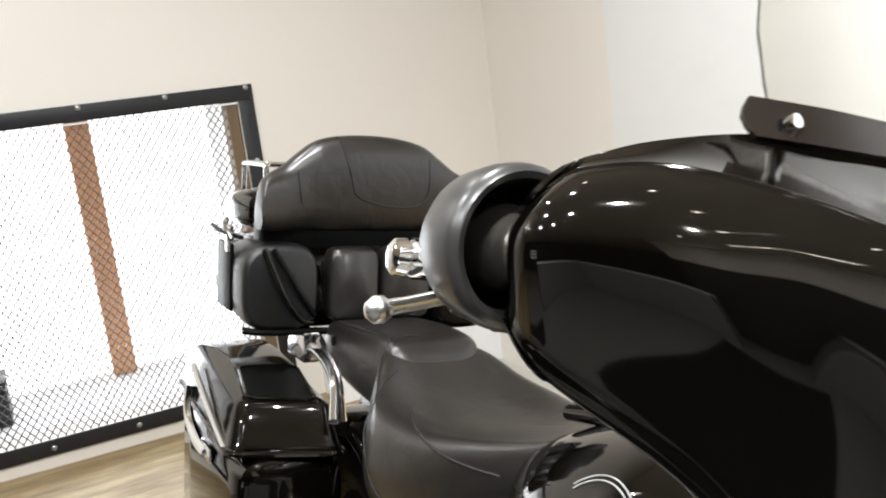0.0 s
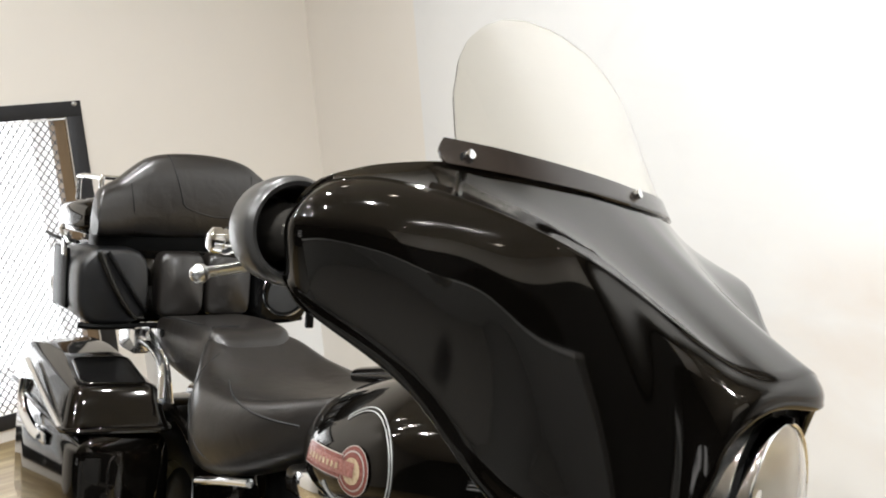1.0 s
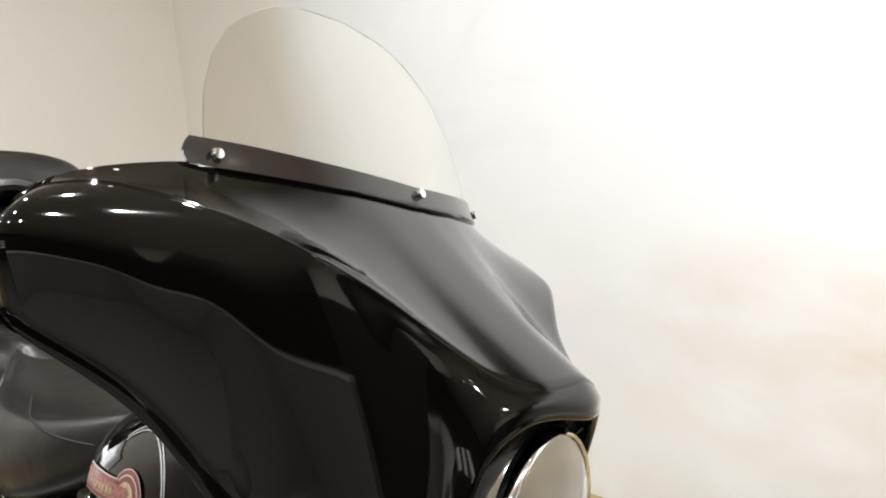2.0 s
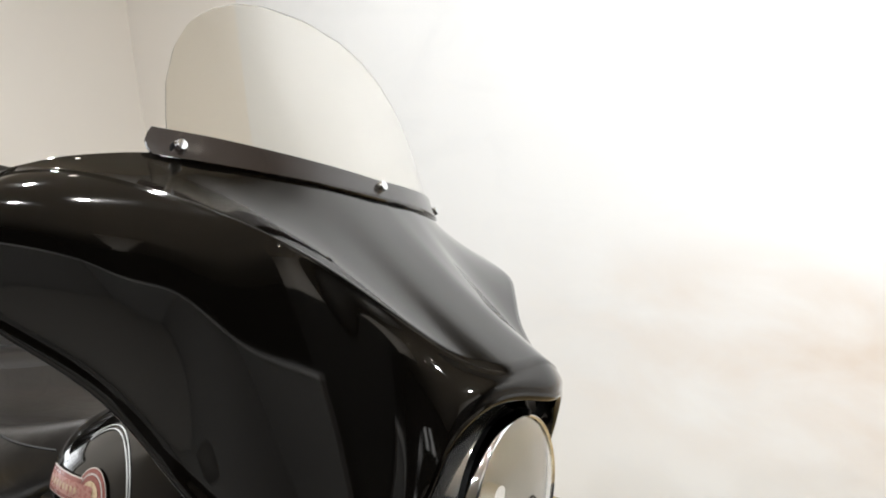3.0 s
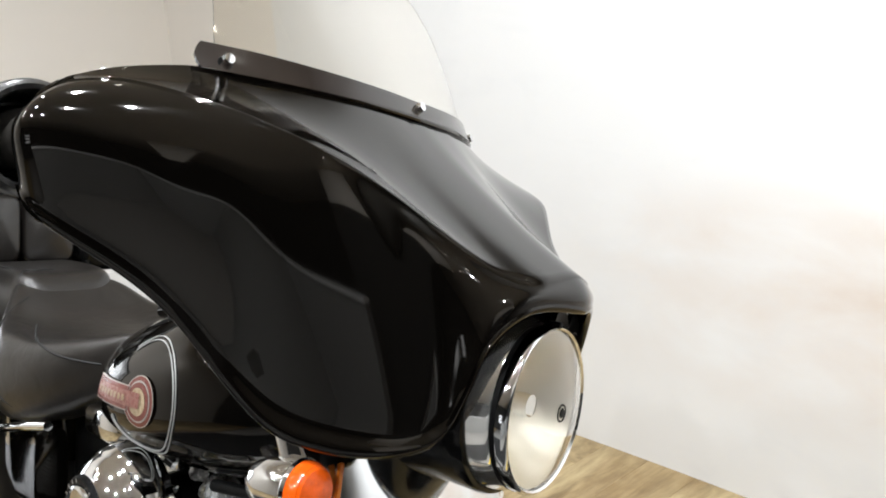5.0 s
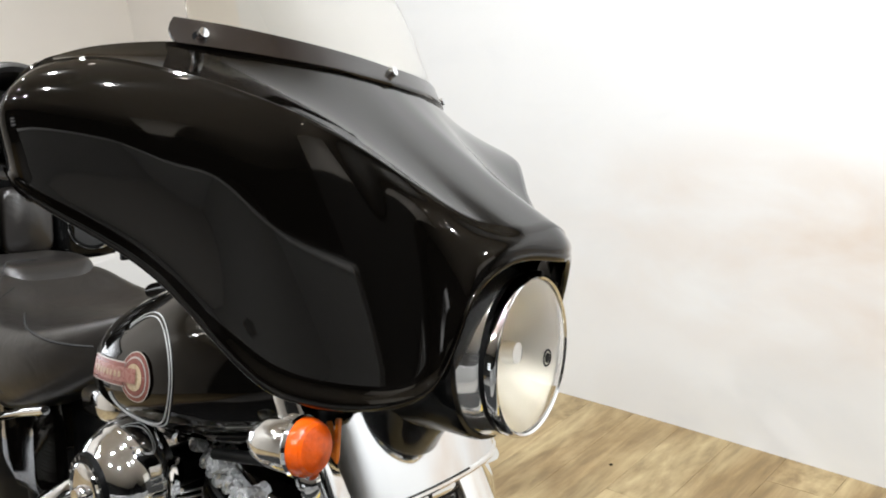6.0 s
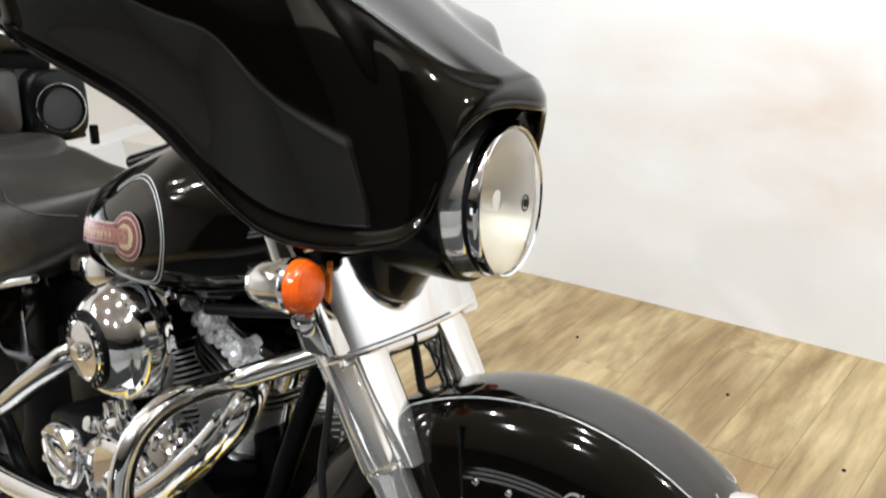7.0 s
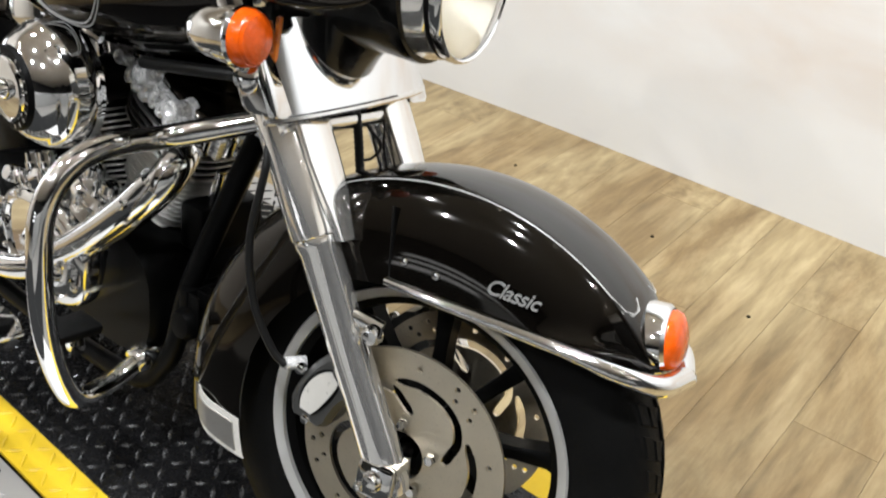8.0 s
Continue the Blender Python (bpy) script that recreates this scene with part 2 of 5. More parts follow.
    worn.data_type, worn.blend_type = "RGBA", "MULTIPLY"
    worn.inputs["Factor"].default_value = 0.80
    nt.links.new(fine.outputs["Result"], worn.inputs["A"])
    nt.links.new(r3.outputs[0], worn.inputs["B"])
    nt.links.new(worn.outputs["Result"], hsv.inputs["Color"])
    nt.links.new(hsv.outputs[0], b.inputs["Base Color"])
    b.inputs["Roughness"].default_value = 0.42
    bn = put(nt, "ShaderNodeBump", Strength=0.25, Distance=0.001)
    nt.links.new(g2.outputs["Fac"], bn.inputs["Height"])
    nt.links.new(bn.outputs[0], b.inputs["Normal"])
    return m


PLANK = plank_material()


# ---- mesh helpers ----
def link_mesh(name, bm, material, parent=None, label="", smooth=40, m=None):
    bmesh.ops.recalc_face_normals(bm, faces=bm.faces)
    me = bpy.data.meshes.new(name)
    bm.to_mesh(me)
    bm.free()
    me.materials.append(material)
    if smooth:
        for p in me.polygons:
            p.use_smooth = True
        me.set_sharp_from_angle(angle=radians(smooth))
    ob = new(name, me)
    if parent:
        ob.parent = parent
    if m is not None:
        ob.matrix_basis = m
    if label:
        ob["label"] = label
    return ob


def part(name, bm, material, parent, label="", smooth=40, m=None):
    return link_mesh(name, bm, material, parent, label, smooth, m)


def thing(name, m, label, category, group="", kind=""):
    ob = new(name)
    ob.matrix_basis = m
    return tagged(ob, label, category, group, kind)


def add_box(bm, lo, hi, bevel=0.0, m=None, seg=2):
    r = bmesh.ops.create_cube(bm, size=1.0)
    vs = r["verts"]
    c = [(a + b) / 2 for a, b in zip(lo, hi)]
    for v in vs:
        v.co = Vector([c[i] + v.co[i] * (hi[i] - lo[i]) for i in range(3)])
        if m is not None:
            v.co = m @ v.co
    if bevel:
        es = list({e for v in vs for e in v.link_edges})
        bmesh.ops.bevel(bm, geom=es, offset=bevel, segments=seg, affect="EDGES", profile=0.5)
    return bm


def box(lo, hi, bevel=0.0, m=None, seg=2):
    return add_box(bmesh.new(), lo, hi, bevel, m, seg)


def spline(pts, n):
    """n points along a smooth curve through pts."""
    p = [Vector(q) for q in pts]
    q = [2 * p[0] - p[1]] + p + [2 * p[-1] - p[-2]]
    out, k = [], len(p) - 1
    for j in range(n):
        u = k * j / (n - 1)
        i = min(int(u), k - 1)
        f = u - i
        a, b, c, d = q[i:i + 4]
        out.append(0.5 * (2 * b + (c - a) * f + (2 * a - 5 * b + 4 * c - d) * f * f + (3 * b - a - 3 * c + d) * f ** 3))
    return out


def add_loft(bm, loops, closed=True, caps=True):
    rows = [[bm.verts.new(p) for p in loop] for loop in loops]
    n = len(rows[0])
    for a, b in zip(rows[:-1], rows[1:]):
        for i in range(n if closed else n - 1):
            j = (i + 1) % n
            try:
                bm.faces.new((a[i], a[j], b[j], b[i]))
            except ValueError:
                pass
    if caps and closed:
        bm.faces.new(rows[0])
        bm.faces.new(rows[-1])
    return bm


def loft(loops, closed=True, caps=True):
    return add_loft(bmesh.new(), loops, closed, caps)


def add_tube(bm, pts, radius, seg=12, n=None, flat=1.0):
    p = spline(pts, n) if n else [Vector(q) for q in pts]
    radii = radius if isinstance(radius, (list, tuple)) else None
    up = None
    loops = []
    for i, c in enumerate(p):
        d = (p[min(i + 1, len(p) - 1)] - p[max(i - 1, 0)]).normalized()
        if up is None:
            up = d.orthogonal().normalized()
        up = (up - d * up.dot(d)).normalized()
        side = d.cross(up)
        if radii:
            u = i / (len(p) - 1) * (len(radii) - 1)
            k = min(int(u), len(radii) - 2)
            r = radii[k] + (radii[k + 1] - radii[k]) * (u - k)
        else:
            r = radius
        loops.append([c + (up * math.cos(a) + side * math.sin(a) * flat) * r for a in [2 * math.pi * s / seg for s in range(seg)]])
    return add_loft(bm, loops)


def tube(pts, radius, seg=12, n=None, flat=1.0):
    return add_tube(bmesh.new(), pts, radius, seg, n, flat)


def axis_matrix(at, direction):
    """A pose at a point whose z runs along the direction."""
    return Matrix.Translation(at) @ Vector(direction).to_track_quat("Z", "Y").to_matrix().to_4x4()


def add_lathe(bm, profile, m, seg=32, squash=1.0):
    """A turned form: (radius, height) pairs about the z of m."""
    rings = []
    for r, h in profile:
        if r < 1e-5:
            rings.append([bm.verts.new(m @ Vector((0, 0, h)))])
        else:
            rings.append([bm.verts.new(m @ Vector((r * math.cos(a), r * squash * math.sin(a), h)))
                          for a in [2 * math.pi * s / seg for s in range(seg)]])
    for a, b in zip(rings[:-1], rings[1:]):
        for i in range(seg):
            j = (i + 1) % seg
            if len(a) == 1 and len(b) == 1:
                continue
            f = (a[0], b[i], b[j]) if len(a) == 1 else (a[i], a[j], b[0]) if len(b) == 1 else (a[i], a[j], b[j], b[i])
            bm.faces.new(f)
    return bm


def lathe(profile, m, seg=32, squash=1.0):
    return add_lathe(bmesh.new(), profile, m, seg, squash)


def sheet(rows, thick=0.0, flip=False):
    """A surface over a grid of points, given thickness towards its back."""
    bm = bmesh.new()
    vs = [[bm.verts.new(p) for p in row] for row in rows]
    for i in range(len(vs) - 1):
        for j in range(len(vs[0]) - 1):
            bm.faces.new((vs[i][j], vs[i + 1][j], vs[i + 1][j + 1], vs[i][j + 1]))
    bmesh.ops.remove_doubles(bm, verts=bm.verts, dist=1e-5)
    if thick:
        bm.normal_update()
        if flip:
            bmesh.ops.reverse_faces(bm, faces=bm.faces)
        bmesh.ops.solidify(bm, geom=list(bm.faces), thickness=thick)
    return bm


def oval(c, u, v, ru, rv, n=24, power=2.0):
    """A closed superellipse round c in the plane of u and v."""
    out = []
    for s in range(n):
        a = 2 * math.pi * s / n
        ca, sa = math.cos(a), math.sin(a)
        out.append(Vector(c) + Vector(u) * ru * math.copysign(abs(ca) ** (2 / power), ca) + Vector(v) * rv * math.copysign(abs(sa) ** (2 / power), sa))
    return out


# ---- the room ----
def wall(name, lo, hi, material, label):
    return tagged(link_mesh(name, box(lo, hi), material, smooth=0), label, "wall", kind="structure")


ground = tagged(link_mesh("floor", box((BACK_X - 1.2, RIGHT_Y, FLOOR_Z - 0.2), (FRONT_X, LEFT_Y, FLOOR_Z - 0.006)), JAMB, smooth=0),
                "pale oak vinyl plank floor with a worn grain", "floor", kind="structure")
tagged(link_mesh("floor_aisle", box((-1.95, RIGHT_Y, FLOOR_Z - 0.005), (FRONT_X, -0.31, FLOOR_Z - 0.001)), AISLE, smooth=0), "pale grey smooth floor of the aisle", "floor", kind="structure")
# two black mats added out of view, so fender and tank reflect dark
tagged(link_mesh("added_mat", box((-0.3, -1.35, FLOOR_Z - 0.0009), (2.6, -0.52, FLOOR_Z + 0.006), 0.002), MAT, smooth=0), "unseen black mat added along the lift to darken reflections", "mat", kind="structure")
tagged(link_mesh("added_mat_rear", box((-1.90, -2.7, FLOOR_Z - 0.0009), (-0.302, -0.52, FLOOR_Z + 0.006), 0.002), MAT, smooth=0), "unseen black mat added on the aisle floor to darken reflections", "mat", kind="structure")
FR_Y0, FR_Y1, FR_Z0, FR_Z1 = -1.30, 0.575, -0.10, 1.405     # the mesh guard on the back wall
OP_Y0, OP_Y1, OP_Z0, OP_Z1 = -1.22, 0.50, -0.03, 1.335     # the opening behind it
back = tagged(new("wall_back"), "cream painted wall with a mesh-guarded window opening", "wall", kind="structure")
for lo, hi in (((BACK_X - 0.15, RIGHT_Y, FLOOR_Z), (BACK_X, OP_Y0, CEIL_Z)), ((BACK_X - 0.15, OP_Y1, FLOOR_Z), (BACK_X, LEFT_Y + 0.15, CEIL_Z)),
               ((BACK_X - 0.15, OP_Y0, OP_Z1), (BACK_X, OP_Y1, CEIL_Z)), ((BACK_X - 0.15, OP_Y0, FLOOR_Z), (BACK_X, OP_Y1, OP_Z0))):
    part("wall_panel", box(lo, hi), WALL, back, smooth=0)
wall("wall_left", (BACK_X, LEFT_Y, FLOOR_Z), (FRONT_X, LEFT_Y + 0.15, CEIL_Z), WALL, "cream painted side wall behind the motorcycle")
face = spline([(-2.98, 1.833, 0), (-2.2, 1.833, 0), (-1.5, 1.833, 0), (-1.0, 1.826, 0), (-0.4, 1.801, 0), (0.2, 1.768, 0), (1.4, 1.705, 0), (2.8, 1.63, 0), (FRONT_X, 1.555, 0)], 60)
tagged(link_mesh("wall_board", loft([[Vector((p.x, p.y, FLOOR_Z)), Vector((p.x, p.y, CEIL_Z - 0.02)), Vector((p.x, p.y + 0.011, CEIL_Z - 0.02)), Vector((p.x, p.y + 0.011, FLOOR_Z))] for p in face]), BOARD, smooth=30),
       "large white board facing on the side wall, with a faint blotchy tan band", "wall board", kind="structure")
wall("wall_right", (BACK_X, RIGHT_Y - 0.15, FLOOR_Z), (FRONT_X, RIGHT_Y, CEIL_Z), DARKWALL, "dark grey painted wall of the showroom")
wall("wall_front", (FRONT_X, RIGHT_Y - 0.15, FLOOR_Z), (FRONT_X + 0.15, LEFT_Y + 0.15, CEIL_Z), DARKWALL, "dark grey painted end wall of the showroom")
# added partition, out of view: pale top brightens fork chrome, dark base blackens paint
wall("partition", (3.6, -1.4, 2.2), (3.7, 0.75, CEIL_Z), WALL, "unseen cream upper part of an added partition, for bright reflections")
wall("partition_base", (3.59, -1.4, FLOOR_Z), (3.7, 0.75, 2.2), DARKWALL, "unseen dark grey added partition, for dark reflections")
door = tagged(link_mesh("door_1", box((-2.0, RIGHT_Y + 0.001, FLOOR_Z), (0.4, RIGHT_Y + 0.05, 2.3), 0.006), DARKWALL, smooth=0), "dark grey overhead door with three lit glazed strips", "door", kind="structure")
for pz in (0.95, 1.32, 1.69):
    part("door_pane", box((-1.55, RIGHT_Y + 0.051, pz), (-0.05, RIGHT_Y + 0.058, pz + 0.16), 0.002), DAYLIGHT, door, "bright daylit glazed strip", smooth=0)
tagged(link_mesh("ceiling", box((BACK_X - 0.15, RIGHT_Y - 0.15, CEIL_Z), (FRONT_X + 0.15, LEFT_Y + 0.15, CEIL_Z + 0.1)), CEILING, smooth=0),
       "tan painted ceiling with small spotlights", "ceiling", kind="structure")

# a pale boxed plinth in the corner, and the bare strip of floor before it
tagged(link_mesh("plinth", box((BACK_X, 0.70, FLOOR_Z), (-3.80, LEFT_Y, 0.22), 0.004), ALCOVE, smooth=0), "white boxed plinth in the corner", "plinth", kind="structure")
tagged(link_mesh("plinth_side", box((-3.80, 1.61, FLOOR_Z), (-2.99, LEFT_Y, 0.22), 0.004), WALL, smooth=0), "cream boxed plinth along the side wall", "plinth", kind="structure")
tagged(link_mesh("floor_strip", box((-3.80, 0.95, FLOOR_Z + 0.0005), (-2.85, 1.61, FLOOR_Z + 0.004)), PALE_FLOOR, smooth=0), "pale grey bare strip of floor in the corner", "floor", kind="structure")

# deep window alcove behind the mesh
alc = tagged(new("window_1"), "deep white window recess with a brown timber post", "window", kind="structure")
DEEP = BACK_X - 0.85
part("window_sill", box((DEEP, OP_Y0 - 0.05, OP_Z0 - 0.06), (BACK_X - 0.15, OP_Y1 + 0.05, OP_Z0 - 0.003)), ALCOVE, alc, smooth=0)
part("window_head", box((DEEP, OP_Y0 - 0.05, OP_Z1 + 0.003), (BACK_X - 0.15, OP_Y1 + 0.05, OP_Z1 + 0.06)), ALCOVE, alc, smooth=0)
for y in (OP_Y0 - 0.05, OP_Y1 + 0.012):
    part("window_reveal", box((DEEP, y, OP_Z0), (BACK_X - 0.15, y + 0.038, OP_Z1)), ALCOVE, alc, smooth=0)
part("window_pane", box((DEEP - 0.02, OP_Y0 - 0.05, OP_Z0 - 0.05), (DEEP, OP_Y1 + 0.05, OP_Z1 + 0.05)), WINDOW_GLOW, alc, "bright daylit pane", smooth=0)
part("window_post", box((DEEP + 0.002, -0.217, OP_Z0), (DEEP + 0.09, -0.10, OP_Z1), 0.004), STUD, alc, "brown timber post", smooth=0)
part("window_jamb", box((BACK_X - 0.12, OP_Y1 - 0.055, OP_Z0), (BACK_X - 0.005, OP_Y1 - 0.002, OP_Z1 - 0.002), 0.004), JAMB, alc, "weathered grey-brown timber jamb", smooth=0)
crate = tagged(link_mesh("crate", box((DEEP + 0.25, -0.95, OP_Z0), (DEEP + 0.5, -0.72, OP_Z0 + 0.2), 0.006), FRAME_STEEL), "small dark box on the window sill", "box")
part("lid", box((DEEP + 0.245, -0.955, OP_Z0 + 0.2), (DEEP + 0.505, -0.715, OP_Z0 + 0.215), 0.004), SATIN, crate)


def mesh_guard():
    g = thing("mesh_guard", pose(0, 0, 0), "black bolted steel frame with diamond expanded mesh on the wall", "window guard")
    w, x0, x1 = 0.072, BACK_X, BACK_X + 0.012
    part("top_rail", box((x0, FR_Y0, FR_Z1 - w), (x1, FR_Y1, FR_Z1), 0.002), FRAME_STEEL, g)
    part("bottom_rail", box((x0, FR_Y0, FR_Z0), (x1, FR_Y1, FR_Z0 + w), 0.002), FRAME_STEEL, g)
    for y in (FR_Y0, FR_Y1 - w):
        part("side_rail", box((x0, y, FR_Z0 + w), (x1 - 0.002, y + w, FR_Z1 - w), 0.002), FRAME_STEEL, g)
    part("edge_bar", box((x0 - 0.02, OP_Y0, FR_Z1 - w - 0.012), (x1 - 0.004, FR_Y1 - w - 0.004, FR_Z1 - w - 0.004)), ALCOVE, g, "pale edge strip", smooth=0)
    for z in (FR_Z1 - 0.014, FR_Z0 + 0.034):
        y = FR_Y1 - 0.03
        while y > FR_Y0:
            part("bolt", lathe([(0, 0.008), (0.007, 0.007), (0.012, 0.003), (0.0125, 0)], axis_matrix((x1, y - (0.0 if z > 0.5 else 0.01), z), (1, 0, 0)), 10), BOLT, g)
            y -= 0.367
    for z in (0.3, 0.68, 1.05):
        part("bolt", lathe([(0, 0.008), (0.007, 0.007), (0.012, 0.003), (0.0125, 0)], axis_matrix((x1 - 0.002, FR_Y1 - 0.03, z), (1, 0, 0)), 10), BOLT, g)
    # zigzag strands whose peaks meet
    bm = bmesh.new()
    half, rise, t = 0.0175, 0.0115, 0.0031
    y0, y1, z0, z1 = OP_Y0 - 0.04, OP_Y1 + 0.02, OP_Z0 - 0.03, OP_Z1 + 0.02
    cols, rows = int((y1 - y0) / half), int((z1 - z0) / (2 * rise))
    for r in range(rows + 1):
        zc = z0 + 2 * rise * r
        prev = None
        for c in range(cols + 1):
            up = rise if (c + r) % 2 == 0 else -rise
            p = Vector((BACK_X - 0.014, y0 + c * half, zc + up * 0.92))
            q = [bm.verts.new(p + Vector(d)) for d in ((0.003, 0, t), (0.004, 0, -t), (-0.003, 0, -t), (-0.004, 0, t))]
            if prev:
                for i in range(4):
                    bm.faces.new((prev[i], prev[(i + 1) % 4], q[(i + 1) % 4], q[i]))
            prev = q
    tagged(part("mesh", bm, MESH_STEEL, g, "diamond expanded steel mesh", smooth=0), kind="stuff")


mesh_guard()


def spot_fixture(x, y, k=1.0):
    f = thing("ceiling_spotlight", pose(x, y, CEIL_Z), "small round white ceiling spotlight, switched on", "spotlight", "ceiling spotlights")
    part("housing", lathe([(0.03, 0), (0.075, -0.005), (0.08, -0.12), (0.076, -0.13), (0.07, -0.125), (0.068, -0.03)], Matrix.Scale(k, 4), 20), ALCOVE, f)
    part("diffuser", lathe([(0.0, -0.100), (0.066, -0.100)], Matrix.Scale(k, 4), 20), LAMP_GLOW, f, smooth=0)


# the last fixture goes with the added partition fill
for sx, sy in SPOTS + REAR + WASH + [(2.5, -0.2)]:
    spot_fixture(sx, sy, 0.5)

def counter():
    """A cornered sales counter across the aisle, with a pale top over a dark gap."""
    c = thing("sales_counter", pose(0, 0, FLOOR_Z), "grey cornered sales counter with a white top", "counter")
    for (x0, y0), (x1, y1) in (((-0.15, -3.3), (3.3, -2.75)), ((2.75, -2.75), (3.3, -1.05))):
        part("front_panel", box((x0, y0, .06), (x1, y1, 1.02), .004), COUNTER, c, smooth=0)
        part("plinth", box((x0 + .01, y0 + .01, 0), (x1 - .01, y1 - .01, .06)), COUNTER, c, smooth=0)
        part("gap", box((x0 + .02, y0 + .02, 1.02), (x1 - .02, y1 - .02, 1.045)), SATIN, c, smooth=0)
        part("top", box((x0 - .03, y0 - .03, 1.045), (x1 + .03, y1 + .03, 1.09), .004), ALCOVE, c, "white counter top", smooth=0)


counter()

# the raised deck under the motorcycle
deck = thing("lift_deck", pose(0, 0, 0), "black tread plate lift deck with worn yellow edge stripes", "lift platform")
DX0, DX1 = -2.9, 0.62
part("base", box((DX0, -0.262, FLOOR_Z), (DX1, 0.372, -0.012)), SATIN, deck, smooth=0)
part("deck_plate", box((DX0, -0.187, -0.0115), (DX1, 0.300, 0.0), 0.001), PLATE, deck, smooth=0)
part("edge_stripe", box((DX0, -0.258, -0.0115), (DX1, -0.1875, 0.0), 0.001), YELLOW, deck, "worn yellow edge stripe", smooth=0)
part("edge_stripe", box((DX0, 0.3005, -0.0115), (DX1, 0.372, 0.0), 0.001), YELLOW, deck, "worn yellow edge stripe", smooth=0)


def lugs(x0, x1, y0, y1, pitch=0.0345):
    """Raised tread bars, each turned a quarter from the next."""
    bm = bmesh.new()
    nx, ny = int((x1 - x0) / pitch), int((y1 - y0) / pitch)
    for i in range(nx):
        for j in range(ny):
            cx, cy = x0 + (i + 0.5) * pitch, y0 + (j + 0.5) * pitch
            a = radians(45) if (i + j) % 2 else radians(-45)
            u, v = Vector((math.cos(a), math.sin(a), 0)), Vector((-math.sin(a), math.cos(a), 0))
            c = Vector((cx, cy, 0.0))
            l, w, h = 0.0175, 0.0040, 0.0024
            base = [bm.verts.new(c + p) for p in (-u * l, v * w - u * l * 0.3, v * w + u * l * 0.3, u * l, -v * w + u * l * 0.3, -v * w - u * l * 0.3)]
            top = [bm.verts.new(c + u * s + Vector((0, 0, h))) for s in (-l * 0.55, l * 0.55)]
            bm.faces.new((base[0], base[1], top[0]))
            bm.faces.new((base[1], base[2], top[1], top[0]))
            bm.faces.new((base[2], base[3], top[1]))
            bm.faces.new((base[3], base[4], top[1]))
            bm.faces.new((base[4], base[5], top[0], top[1]))
            bm.faces.new((base[5], base[0], top[0]))
    return bm


tagged(part("tread_relief", lugs(-1.75, 0.6, -0.186, 0.299), PLATE, deck, smooth=0), kind="stuff")
tagged(part("stripe_relief", lugs(-1.75, 0.6, -0.2575, -0.1885), YELLOW, deck, smooth=0), kind="stuff")
side = thing("side_plate", pose(0, 0, 0), "light grey tread plate alongside the deck", "tread plate")
part("plate", box((DX0, -0.50, -0.016), (-0.25, -0.2645, -0.003), 0.001), PLATE_LIGHT, side, smooth=0)
part("leg", box((DX0 + 0.1, -0.48, FLOOR_Z), (-0.30, -0.30, -0.016)), SATIN, side, smooth=0)
tagged(part("tread_relief", lugs(-1.3, -0.2, -0.50, -0.266), PLATE_LIGHT, side, smooth=0, m=pose(0, 0, -0.003)), kind="stuff")
for bx in (-0.71, -0.52):
    part("screw", lathe([(0, 0.003), (0.006, 0.002), (0.007, 0)], pose(bx, -0.285, -0.002), 8), SATIN, side)
far_plate = thing("ramp_plate", pose(0, 0, 0), "pale grey tread plate lying on the floor beside the deck", "tread plate")
part("plate", box((-2.3, 0.42, FLOOR_Z), (-1.12, 0.86, FLOOR_Z + 0.02), 0.002), PLATE_LIGHT, far_plate, smooth=0)
tagged(part("tread_relief", lugs(-1.9, -1.13, 0.43, 0.85), SATIN, far_plate, smooth=0, m=pose(0, 0, FLOOR_Z + 0.02)), kind="stuff")

# ---- the motorcycle: x ahead, y to its left, z up from the deck; it leans on its stand ----
bike = thing("motorcycle", pose(0, 0, 0, -11.096, -1.335, 0), "black touring motorcycle with chrome trim leaning on its side stand", "motorcycle")
AXLE = Vector((0, 0, 0.318))
RAKE = radians(27)
STEER = Matrix.Translation(AXLE) @ Matrix.Rotation(radians(14.551), 4, Vector((-math.sin(RAKE), 0, math.cos(RAKE)))) @ Matrix.Translation(-AXLE)


def mirrored(pts):
    return [Vector((p[0], -p[1], p[2])) for p in pts]


def front(name, bm, material, label="", smooth=40):
    """A part that turns with the handlebar."""
    return part(name, bm, material, bike, label, smooth, STEER)


def bolt_at(parent, at, direction, r=0.008, material=CHROME, name="bolt"):
    return part(name, lathe([(0, r * 0.75), (r * 0.7, r * 0.65), (r, r * 0.2), (r, -r * 0.5)], axis_matrix(at, direction), 14), material, parent)


# -- fairing --
# top edge, crease and lower edge of the right half, from the middle to the wing's end
FT = [(-.288, 0, 1.236), (-.294, -.06, 1.237), (-.307, -.11, 1.239), (-.324, -.155, 1.241), (-.347, -.20, 1.243), (-.372, -.24, 1.243),
      (-.388, -.275, 1.240), (-.402, -.315, 1.232), (-.42, -.36, 1.219), (-.441, -.391, 1.204)]
FC = [(-.04, 0, 1.067), (-.052, -.058, 1.054), (-.092, -.095, 1.060), (-.145, -.140, 1.097), (-.185, -.195, 1.133), (-.225, -.25, 1.161),
      (-.285, -.29, 1.184), (-.34, -.335, 1.199), (-.39, -.373, 1.205), (-.430, -.407, 1.196)]
FE = [(-.022, 0, 1.028), (-.05, -.075, 1.026), (-.075, -.123, .985), (-.092, -.131, .925), (-.12, -.134, .872), (-.165, -.185, .854),
      (-.24, -.24, .863), (-.30, -.268, .908), (-.345, -.335, .992), (-.412, -.424, 1.056)]
